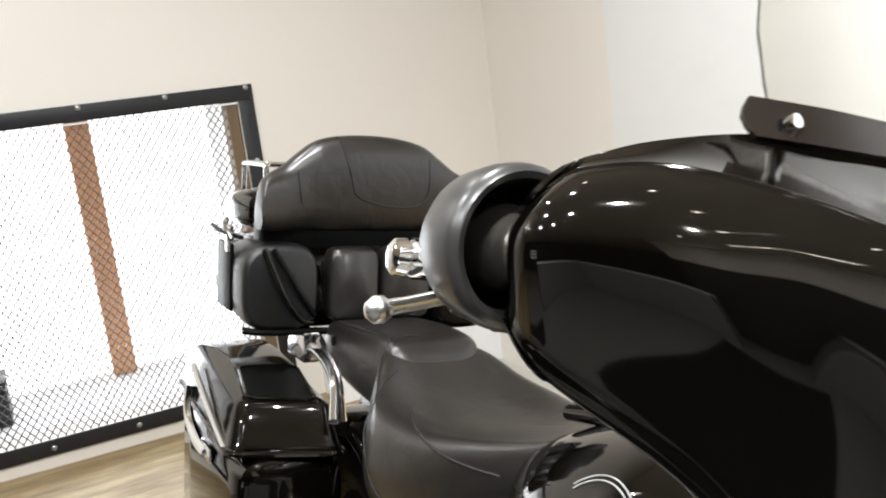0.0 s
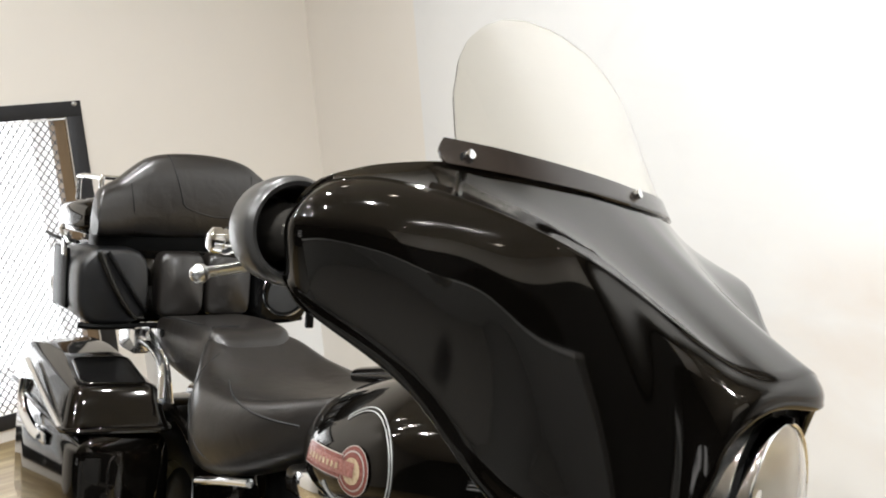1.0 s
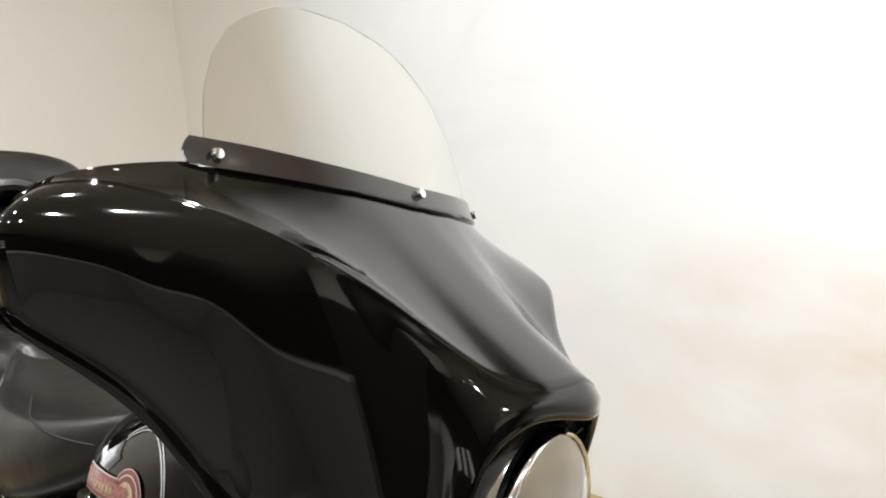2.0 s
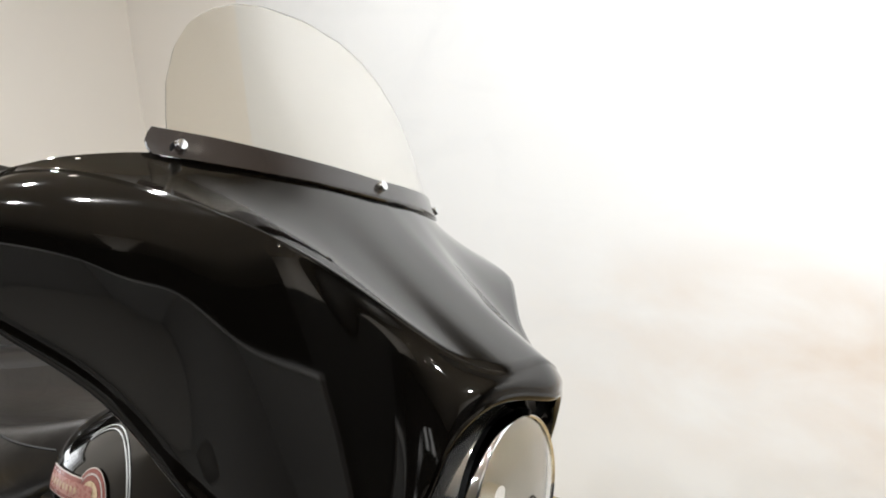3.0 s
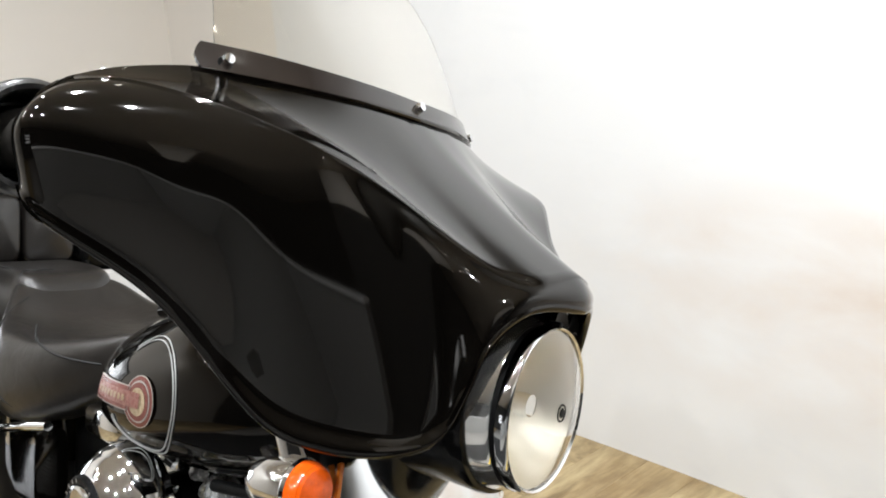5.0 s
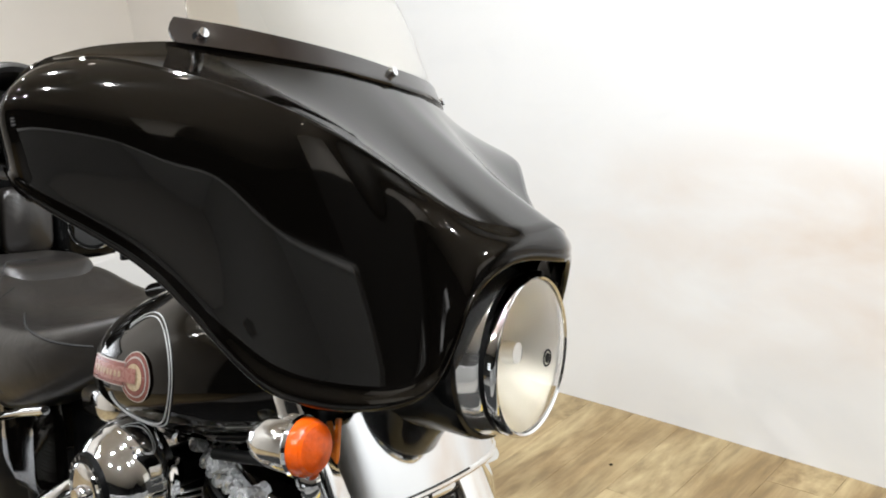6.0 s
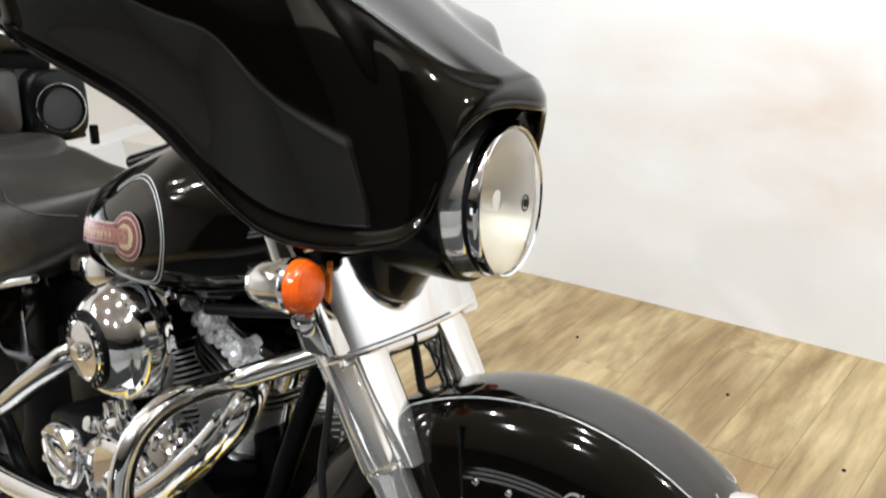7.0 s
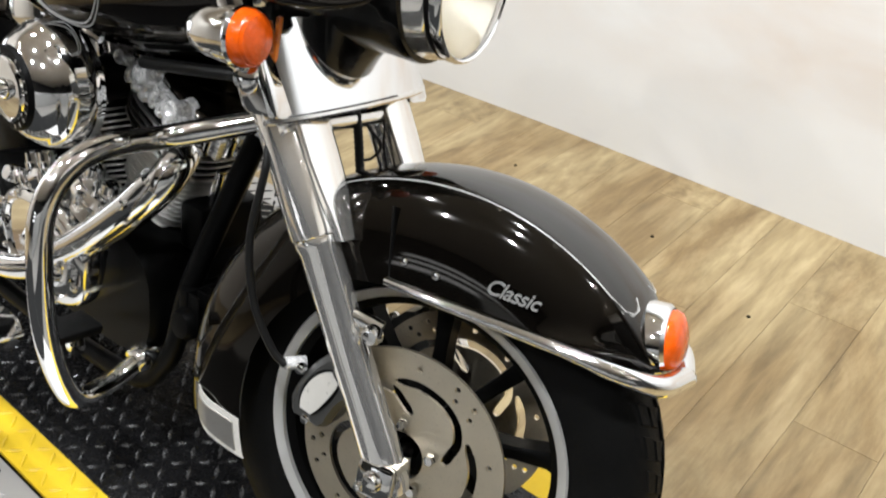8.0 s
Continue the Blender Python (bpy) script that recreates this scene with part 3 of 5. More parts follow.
# per section: heading of the outward way, fall below the crease, reach at the crease, reach at the edge, outward lean at the edge, flange
FSHAPE = [(0, 50, .014, .010, .1, .004), (16, 64, .010, .012, .1, .005), (34, 80, .010, .050, .0, .006), (43, 86, .016, .110, -.02, .010), (46, 85, .020, .170, .0, .016),
          (49, 74, .026, .205, .08, .024), (51, 57, .040, .200, .20, .032), (53, 40, .058, .170, .32, .034), (55, 27, .068, .120, .44, .028), (56, 20, .065, .080, .42, .016)]


def bezier(a, b, c, d, n):
    out = []
    for k in range(n):
        f = k / (n - 1)
        g = 1 - f
        out.append(a * g ** 3 + b * (3 * g * g * f) + c * (3 * g * f * f) + d * f ** 3)
    return out


def fairing_rows(nu=91):
    t, c, e = spline(FT, nu), spline(FC, nu), spline(FE, nu)
    s1, s2 = spline([q[:3] for q in FSHAPE], nu), spline([q[3:] for q in FSHAPE], nu)
    rows = []
    for i in range(nu):
        h, fall = radians(s1[i].x), radians(s1[i].y)
        out = Vector((math.cos(h), -math.sin(h), 0))
        away = out * math.cos(fall) - Vector((0, 0, math.sin(fall)))
        span = (c[i] - t[i]).length
        deck = bezier(t[i], t[i] + (c[i] - t[i]) * .33 + Vector((0, 0, -.055 * span)), t[i] + (c[i] - t[i]) * .72 + Vector((0, 0, -.03 * span)), c[i], 20)
        up = (Vector((0, 0, 1)) + out * s2[i].y).normalized()
        fl = s2[i].z
        inset = e[i] + up * fl - out * (fl * .30)
        side = bezier(c[i] + Vector((0, 0, -.0016)), c[i] + away * s1[i].z, inset + up * s2[i].x, inset, 34)
        flange = bezier(inset, inset - up * (fl * .4), e[i] + up * (fl * .3) - out * (fl * .02), e[i], 6)
        lip = [e[i] - up * (.006 * math.sin(f)) - out * (.006 * (1 - math.cos(f))) for f in (.5, 1.0, 1.6, 2.2, 2.8)]
        rows.append(deck + side + flange[1:] + lip)
    # the wing's end turns back on itself as a blunt round nose
    last = rows[-1]
    along = sum((rows[-1][j] - rows[-6][j] for j in range(26, 48)), Vector())
    along = Vector((along.x, along.y, 0)).normalized()
    out = Vector((-along.y, along.x, 0))
    zm = 1.118
    for k in range(1, 17):
        f = radians(140 * k / 16)
        flat = 1 - .5 * math.sin(min(f, math.pi / 2)) ** 1.6
        shift = along * (.036 * math.sin(f)) - out * (.040 * (1 - math.cos(f)))
        row = []
        for j, p in enumerate(last):
            q = last[19].lerp(p, max(0, 1 - k / 5)) if j < 19 else p
            row.append(Vector((q.x, q.y, zm + (q.z - zm) * flat)) + shift)
        rows.append(row)
    return rows


def relaxed(rows, passes):
    """The grid with its waves smoothed out and its edges kept."""
    a = np.array([[tuple(v) for v in row] for row in rows])
    for _ in range(passes):
        b = (a[:-2, 1:-1] + a[2:, 1:-1]) / 2
        a[1:-1, 1:-1] += 0.5 * (b - a[1:-1, 1:-1])
    return [[Vector(v) for v in row] for row in a]


right = fairing_rows()
left = [mirrored(r) for r in right[:0:-1]]
fairing = front("front_fairing", sheet(relaxed(left + right, 10), 0.004), PAINT, "glossy black bat-shaped front fairing", 85)


def inner_fairing():
    nu, nv = 31, 10
    t, e = spline(FT, nu), spline(FE, nu)
    rows = []
    for i in range(nu):
        back = Vector((-.10, 0, -.01)) * (1 - (i / (nu - 1)) ** 2) + Vector((-.02, .02, 0))
        a, b = t[i] + Vector((-.004, .004, -.004)), e[i] + Vector((-.006, .006, .004))
        low = Vector((min(b.x, -.20) if i < 14 else b.x, b.y, max(b.z, .95) if i < 10 else b.z))
        rows.append(spline([a, a.lerp(low, .5) + back, low], nv))
    return sheet([mirrored(r) for r in rows[:0:-1]] + rows)


part("top_lip", tube(spline([Vector(p) + Vector((.004, 0, -.001)) for p in mirrored(FT[6:0:-1]) + [Vector(p) for p in FT[:7]]], 90), .0034, 8), PAINT, fairing, "rolled lip under the windshield trim")
part("inner_panel", inner_fairing(), PAINT_DEEP, fairing, "black inner fairing panel")

# -- windscreen and its strip --
def screen_x(y, z):
    k = (z - 1.25) / .25
    return -.300 - .69 * (z - 1.25) - .078 * (y / .25) ** 2 * (1 - .55 * max(0, k))


def screen_half(z):
    """Half the screen's width at a height."""
    pts = [(1.235, .262), (1.277, .258), (1.324, .249), (1.371, .230), (1.405, .206), (1.431, .174), (1.4530, .131), (1.4665, .08), (1.473, .0)]
    for (a, ya), (b, yb) in zip(pts[:-1], pts[1:]):
        if a <= z <= b:
            f = (z - a) / (b - a)
            return ya + (yb - ya) * f
    return 0.0


heights = [1.235 + (1.4725 - 1.235) * (1 - (1 - i / 26) ** 1.7) for i in range(27)]
grid = []
for z in heights:
    w = screen_half(z)
    grid.append([Vector((screen_x(w * (j / 12 - 1), z), w * (j / 12 - 1), z)) for j in range(25)])
shield = part("windshield", sheet(grid, 0.003), CLEAR, fairing, "low clear tinted windshield")
shield.visible_shadow = False


def strip(z0, z1, off, w, thick):
    """The trim along the screen's foot, a little lower in the middle."""
    rows = []
    for k in range(5):
        f = k / 4
        cut = w - max(0, f - .6) * .02 - max(0, .3 - f) * .01
        row = []
        for j in range(33):
            y = cut * (j / 16 - 1)
            z = z0 + (z1 - z0) * f * (.72 + .28 * min(1, abs(y) / .22))
            row.append(Vector((screen_x(y, z) + off, y, z)))
        rows.append(row)
    return sheet(rows, thick, flip=True)


trim = part("windshield_trim", strip(1.238, 1.268, .008, .284, .005), TRIM, fairing, "dark smoked trim strip")
for y in (-.256, 0, .256):
    z = 1.252
    at = (screen_x(y, z) + .013, y, z)
    part("trim_bolt", lathe([(0, .004), (.003, .0045), (.0058, .0035), (.0066, 0), (.0066, -.004)], axis_matrix(at, (.9, y * .8, .35)), 16), CHROME, trim)
    part("rubber_washer", lathe([(.0, 0.0), (.009, 0.0), (.010, -.003), (.0, -.004)], axis_matrix((at[0] - .004, y, z - .005), (.9, y * .8, .35)), 14), RUBBER, trim)

# -- headlamp --
LZ, LX = .908, -.066
FWD = (1, 0, 0)
lamp_body = front("headlamp", lathe([(.098, -.078), (.103, -.072), (.1060, -.065), (.1055, -.054), (.1020, -.034), (.0985, -.019), (.0955, -.0135), (.0935, -.012)], axis_matrix((LX, 0, LZ), FWD), 48), POLISHED, "round chrome headlamp with clear lens")
part("lamp_bucket", lathe([(0, -.195), (.070, -.19), (.090, -.10), (.100, -.076)], axis_matrix((LX, 0, LZ), FWD), 40), SATIN, lamp_body, "black lamp bucket")
part("bezel", lathe([(.0935, -.010), (.0985, -.006), (.0993, .002), (.0978, .007), (.0950, .009), (.0925, .007), (.092, .002)], axis_matrix((LX, 0, LZ), FWD), 56), CHROME, lamp_body)
part("gasket", lathe([(.0955, -.0155), (.0975, -.0125), (.0960, -.008)], axis_matrix((LX, 0, LZ), FWD), 48), RUBBER, lamp_body)
part("reflector", lathe([(.018, -.075), (.035, -.066), (.055, -.048), (.074, -.026), (.091, .0)], axis_matrix((LX, 0, LZ), FWD), 48), REFLECT, lamp_body)
lens = part("lens", lathe([(0, .026), (.03, .0245), (.057, .020), (.079, .0125), (.092, .006), (.092, .003), (.078, .0095), (.056, .017), (.03, .0215), (0, .023)], axis_matrix((LX, 0, LZ), FWD), 48), LENS, lamp_body)
lens.visible_shadow = False
part("bulb", lathe([(0, -.022), (.008, -.024), (.011, -.030), (.011, -.052), (.017, -.055), (.018, -.075)], axis_matrix((LX, 0, LZ), FWD), 20), REFLECT, lamp_body)
part("bulb_shield", lathe([(.0, -.012), (.013, -.014), (.015, -.022), (.014, -.03)], axis_matrix((LX, 0, LZ), FWD), 20), CHROME, lamp_body)
part("lens_mark", lathe([(.0, .0005), (.0055, .0), (.006, -.0015)], axis_matrix((LX + .0265, 0, LZ), FWD), 20), SATIN, lamp_body, "small dark round mark")
part("lens_mark_ring", lathe([(.0085, .0), (.0100, .0005), (.0108, -.0015), (.0085, -.0015)], axis_matrix((LX + .0258, 0, LZ), FWD), 24), SATIN, lamp_body)
part("clip_screw", box((LX - .004, -.004, LZ + .094), (LX + .012, .004, LZ + .102), .002), SATIN, lamp_body)


def nacelle():
    """The black shell under and beside the lamp."""
    loops = []
    for x, r, zc in ((-.106, .1065, LZ), (-.107, .1115, LZ), (-.114, .1135, LZ), (-.155, .1145, LZ + .004), (-.20, .126, LZ + .012), (-.26, .140, LZ + .03), (-.31, .150, LZ + .05)):
        loops.append([Vector((x, r * math.cos(a), zc + r * .97 * math.sin(a))) for a in [radians(-208 + 236 * s / 36) for s in range(37)]])
    return sheet(loops, .003)


part("lower_shell", nacelle(), PAINT_DEEP, fairing, "glossy black lower shell round the lamp")

# -- fork --
FORK_DIR = Vector((-.229, 0, .399)).normalized()


def on_fork(y, z, ahead=0.0):
    return Vector((-(z - .318) * .229 / .399 + ahead, y, z))


def fork_leg(y):
    leg = front("fork_leg", lathe([(0, -.035), (.022, -.034), (.026, -.02), (.0265, .03), (.0255, .10), (.026, .14), (.0265, .285), (.029, .292), (.029, .300), (.027, .306), (.024, .31)],
                                  axis_matrix(on_fork(y, .318), FORK_DIR), 28), POLISHED, "polished chrome fork slider")
    part("fork_cover", lathe([(.028, .300), (.0315, .303), (.032, .312), (.032, .475), (.030, .480)], axis_matrix(on_fork(y, .318), FORK_DIR), 28), POLISHED, leg)
    part("axle_clamp", box((-.026, y - .03, .285), (.026, y + .03, .335), .008), CHROME, leg)
    bolt_at(leg, (.0, y - .03 if y < 0 else y + .03, .312), (0, -1 if y < 0 else 1, 0), .014)
    bolt_at(leg, (-.018, y - .03 if y < 0 else y + .03, .296), (0, -1 if y < 0 else 1, 0), .007)
    part("fender_lug", tube([on_fork(y, .50, .02), on_fork(y * .93, .49, .055)], .011, 10), CHROME, leg)
    bolt_at(leg, on_fork(y - .012 if y < 0 else y + .012, .488, .052), (.1, -1 if y < 0 else 1, 0), .013)
    # flat bright side plate beside the upper tube
    rows = []
    for k in range(9):
        z = .585 + .165 * k / 8
        w = .023 + .012 * math.sin(math.pi * min(1, k / 5) * .5)
        c = on_fork(y * .86, z, .032)
        rows.append([c + Vector((.010 * math.cos(a), w * math.sin(a), 0)) for a in [radians(-80 + 160 * s / 8) for s in range(9)]])
    part("fork_shield", sheet(rows, .003), POLISHED, leg, "bright chrome fork shield")
    return leg


fork_leg(-.125)
fork_leg(.125)
front("front_axle", tube([(0, -.150, .318), (0, .150, .318)], .0115, 14), CHROME)


def panel_x(y):
    return -.155 - .050 * (abs(y) / .19) ** 2.2


def neck_panel():
    rows = []
    for z in (.732, .745, .77, .80, .835):
        rows.append([Vector((panel_x(y) - (z - .732) * .42, y, z + .012 * (1 - (y / .168) ** 2) + .07 * y)) for y in [-.19 + .38 * s / 28 for s in range(29)]])
    return sheet(rows, .004)


panel = front("fork_panel", neck_panel(), CHROME, "broad chrome panel across the fork")
lip = [(panel_x(y) + .004, y, .731 + .012 * (1 - (y / .168) ** 2) + .07 * y) for y in [-.19 + .38 * s / 14 for s in range(15)]]
part("panel_lip", tube(lip, .0045, 8), POLISHED, panel)
for s in (-1, 1):
    part("panel_side", loft([oval((-.214 - (z - .73) * .5, s * .162, z), (1, 0, 0), (0, 1, 0), .026 * k, .032 * k, 28, 5) for z, k in ((.722, .9), (.728, 1), (.80, 1), (.87, .98), (.885, .9))]), CHROME, panel, "flat chrome cover outside the fork tube")
front("fork_brace", tube([(-.205, -.10, .705), (-.205, .10, .705)], .015, 14), CHROME, "satin cross brace between the fork legs")
front("upper_bracket", box((-.285, -.155, .86), (-.215, .155, .885), .008), CHROME)


def turn_signal(s):
    c = Vector((-.228, s * .212, .806))
    d = Vector((1, 0, .05))
    sig = front("turn_signal", lathe([(0, -.075), (.010, -.073), (.022, -.060), (.029, -.040), (.032, -.012), (.033, 0)], axis_matrix(c, d), 28), CHROME, "bullet turn signal, chrome with an amber lens")
    part("lens", lathe([(.0325, -.001), (.0325, .008), (.0318, .012), (.0292, .0172), (.0284, .0172), (.0262, .0206), (.0254, .0206), (.022, .0232), (.0212, .0232), (.016, .0256), (.0152, .0256), (.008, .0274), (0, .0278)], axis_matrix(c, d), 28), AMBER, sig, "faceted amber lens")
    part("bezel", lathe([(.0332, -.004), (.0350, -.001), (.0332, .003)], axis_matrix(c, d), 28), CHROME, sig)
    part("stalk", tube([c + Vector((-.03, 0, -.01)), c + Vector((-.028, -s * .02, -.03)), c + Vector((-.015, -s * .045, -.045))], .009, 10, 8), CHROME, sig)
    part("mount", lathe([(0, .016), (.012, .014), (.019, .006), (.019, -.02)], axis_matrix(c + Vector((.0, -s * .026, -.046)), (.75, -.65 if s < 0 else .65, .1)), 18), CHROME, sig)
    part("marker", box((-.003, -.004, -.032), (.003, .004, .026), .0025, Matrix.Translation(c + Vector((.012, -s * .046, .0)))), AMBER_DEEP, sig, "thin amber marker strip")


turn_signal(-1)
turn_signal(1)
front("brake_hose", tube([(-.225, .0, .79), (-.208, .0, .752), (-.192, .004, .70), (-.182, .006, .65), (-.172, .004, .62)], .0032, 8, 24), HOSE)
front("hose_sleeve", tube([(-.197, .003, .715), (-.188, .005, .68), (-.178, .005, .64), (-.168, .004, .615)], [.0070, .0058] * 17, 10, 34), HOSE, "ribbed black hose sleeve")
front("sensor_wire", tube([(-.235, .035, .79), (-.205, .030, .74), (-.192, .026, .70), (-.170, .036, .675), (-.176, .028, .655), (-.188, .01, .65)], .002, 6, 40), HOSE)
front("sensor_wire", tube([(-.225, .065, .78), (-.205, .062, .735), (-.190, .070, .70), (-.180, .066, .66), (-.172, .075, .63)], .0018, 6, 40), HOSE)
front("brake_line", tube([(-.235, -.13, .72), (-.215, -.157, .655), (-.222, -.160, .56), (-.212, -.150, .48), (-.185, -.137, .42), (-.165, -.128, .398)], .0052, 10, 50), HOSE, "grey-black braided brake line")

# -- front wheel --
AXIS = axis_matrix((0, 0, .318), (0, -1, 0))
wheel = front("front_wheel", lathe([(.030, -.06), (.044, -.055), (.046, -.03), (.040, 0), (.046, .03), (.044, .055), (.030, .06), (.016, .062), (.016, -.062), (.030, -.06)], AXIS, 32), SATIN, "black spoked cast front wheel with road tyre")
tyre_profile = [(.212, -.055), (.228, -.062), (.252, -.066), (.276, -.0645), (.296, -.056), (.308, -.042), (.3145, -.022), (.3165, 0),
                (.3145, .022), (.308, .042), (.296, .056), (.276, .0645), (.252, .066), (.228, .062), (.212, .055)]
tyre = part("tyre", lathe(tyre_profile, AXIS, 96), RUBBER, wheel, "black road tyre with cut tread")


def tread_blocks():
    """Raised blocks between the grooves, round the crown of the tyre."""
    bm = bmesh.new()
    for k in range(46):
        for s in (-1, 1):
            a0 = 2 * math.pi * (k + (.0 if s > 0 else .5)) / 46
            for h0, h1, da in ((.006, .020, .045), (.024, .040, .050), (.044, .0565, .050)):
                def pt(h, a, up):
                    r = .3165 - .0022 * (h / .02) ** 2 - max(0, h - .04) * .52 + up
                    aa = a + h * 1.6
                    return AXIS @ Vector((r * math.cos(aa), r * math.sin(aa), s * h))
                lo = [pt(h0, a0, 0), pt(h1, a0, 0), pt(h1, a0 + da * 1.9, 0), pt(h0, a0 + da * 1.9, 0)]
                hi = [pt(h0 + .001, a0 + .004, .0035), pt(h1 - .001, a0 + .004, .0035), pt(h1 - .001, a0 + da * 1.9 - .004, .0035), pt(h0 + .001, a0 + da * 1.9 - .004, .0035)]
                vl, vh = [bm.verts.new(p) for p in lo], [bm.verts.new(p) for p in hi]
                bm.faces.new(vh)
                for i in range(4):
                    bm.faces.new((vl[i], vl[(i + 1) % 4], vh[(i + 1) % 4], vh[i]))
    return bm


tagged(part("tyre_tread", tread_blocks(), RUBBER, wheel, smooth=0), kind="stuff")
rim = part("rim", lathe([(.188, -.030), (.192, -.046), (.204, -.053), (.210, -.055), (.208, -.050), (.196, -.03), (.192, 0), (.196, .03), (.208, .050), (.210, .055),
                         (.204, .053), (.192, .046), (.188, .030), (.186, 0), (.188, -.030)], AXIS, 72), SATIN, wheel, "black wheel rim with silver lips")
for s in (-1, 1):
    part("rim_lip", lathe([(.203, s * .052), (.2045, s * .058), (.208, s * .0605), (.217, s * .063), (.219, s * .060), (.214, s * .054), (.203, s * .052)], AXIS, 72), DULL, rim, "satin silver rim lip")
for k in range(9):
    a = 2 * math.pi * k / 9 + .2
    def sp(r, w, h):
        return [AXIS @ Vector((r * math.cos(a) - s * w * math.sin(a), r * math.sin(a) + s * w * math.cos(a), t * h)) for s, t in ((1, 1), (.6, 1.25), (-.6, 1.25), (-1, 1), (-1, -1), (-.6, -1.25), (.6, -1.25), (1, -1))]
    part("spoke", loft([sp(.040, .016, .020), sp(.08, .011, .016), (sp(.13, .0095, .014)), sp(.175, .012, .016), sp(.192, .018, .02)]), SATIN, wheel)


def ring_of(pts, bm):
    vs = [bm.verts.new(p) for p in pts]
    for i in range(len(vs)):
        bm.edges.new((vs[i], vs[(i + 1) % len(vs)]))


def disc(y, s):
    """A floating disc with five curved slots and pairs of drilled holes."""
    def at(r, deg):
        return Vector((r * math.cos(radians(deg)), y, .318 + r * math.sin(radians(deg))))

    def circle(c, r, n):
        return [c + Vector((r * math.cos(2 * math.pi * k / n), 0, r * math.sin(2 * math.pi * k / n))) for k in range(n)]

    bm = bmesh.new()
    ring_of(circle(at(0, 0), .146, 96), bm)
    ring_of(circle(at(0, 0), .034, 40), bm)
    for k in range(5):
        a0 = 104 + 72 * k
        mid = spline([at(.102, a0), at(.1035, a0 - 20), at(.103, a0 - 40), at(.099, a0 - 56), at(.089, a0 - 70), at(.074, a0 - 80), at(.062, a0 - 92)], 26)
        lo, hi = [], []
        for i, p in enumerate(mid):
            d = (mid[min(i + 1, 25)] - mid[max(i - 1, 0)]).normalized()
            side = d.cross(Vector((0, 1, 0)))
            w = .0062 * min(1, .45 + .4 * i, .45 + .4 * (25 - i))
            lo.append(p - side * w)
            hi.append(p + side * w)
        ring_of(lo + hi[::-1], bm)
    for k in range(10):
        a0 = 10 + 36 * k
        for r, da in ((.119, 0), (.133, 3.5), (.119, 14), (.133, 17.5)) if k % 2 else ((.126, 6),):
            ring_of(circle(at(r, a0 + da), .0040, 10), bm)
    bmesh.ops.triangle_fill(bm, edges=bm.edges, use_beauty=True, normal=(0, s, 0))
    bmesh.ops.solidify(bm, geom=list(bm.faces), thickness=.005)
    d = part("brake_disc", bm, STEEL, wheel, "drilled and slotted steel brake disc", 30)
    for k in range(5):
        part("carrier_bolt", lathe([(0, .009), (.006, .009), (.0078, .006), (.0078, 0)], axis_matrix(at(.048, 72 * k + 20) + Vector((0, s * .004, 0)), (0, s, 0)), 6), CHROME, d)


disc(-.088, -1)
disc(.088, 1)


def caliper(s):
    y = s * .105
    bm = bmesh.new()
    pts = []
    for k in range(9):
        a = radians(128 + 44 * k / 8)
        pts.append((a, .152 if k in (0, 8) else .158, .098 if k in (0, 8) else .092))
    loops = []
    for a, ro, ri in pts:
        loops.append([Vector((r * math.cos(a), y + s * h, .318 + r * math.sin(a))) for r, h in ((ri, -.020), (ro, -.020), (ro, .014), (ro - .008, .022), (ri + .008, .022), (ri, .014))])
    add_loft(bm, loops)
    cal = front("brake_caliper", bm, CALIPER, "grey brake caliper with a pale insert", 35)
    loops = []
    for k in range(9):
        a = radians(134 + 32 * k / 8)
        w = .018 * math.sin(math.pi * (k + .6) / 9.2) ** .4
        r0 = .128
        loops.append([Vector(((r0 + e * w) * math.cos(a), y + s * h, .318 + (r0 + e * w) * math.sin(a))) for e, h in ((-1, .021), (1, .021), (.9, .0255), (-.9, .0255))])
    part("caliper_insert", loft(loops), PALE_EDGE, cal, "pale insert with a dark outline")
    rim = [[v.lerp(sum(l, Vector()) / 4, -.22) - Vector((0, s * .0015, 0)) for v in l] for l in loops]
    part("caliper_outline", loft(rim), SATIN, cal)
    for a, r in ((128, .128), (172, .125), (150, .165)):
        bolt_at(cal, (r * math.cos(radians(a)), y + s * .02, .318 + r * math.sin(radians(a))), (0, s, 0), .008)
    part("hose_banjo", tube([(-.150, y, .40), (-.166, y + s * .022, .40)], .009, 10), ALU, cal)
    return cal


caliper(-1)
caliper(1)


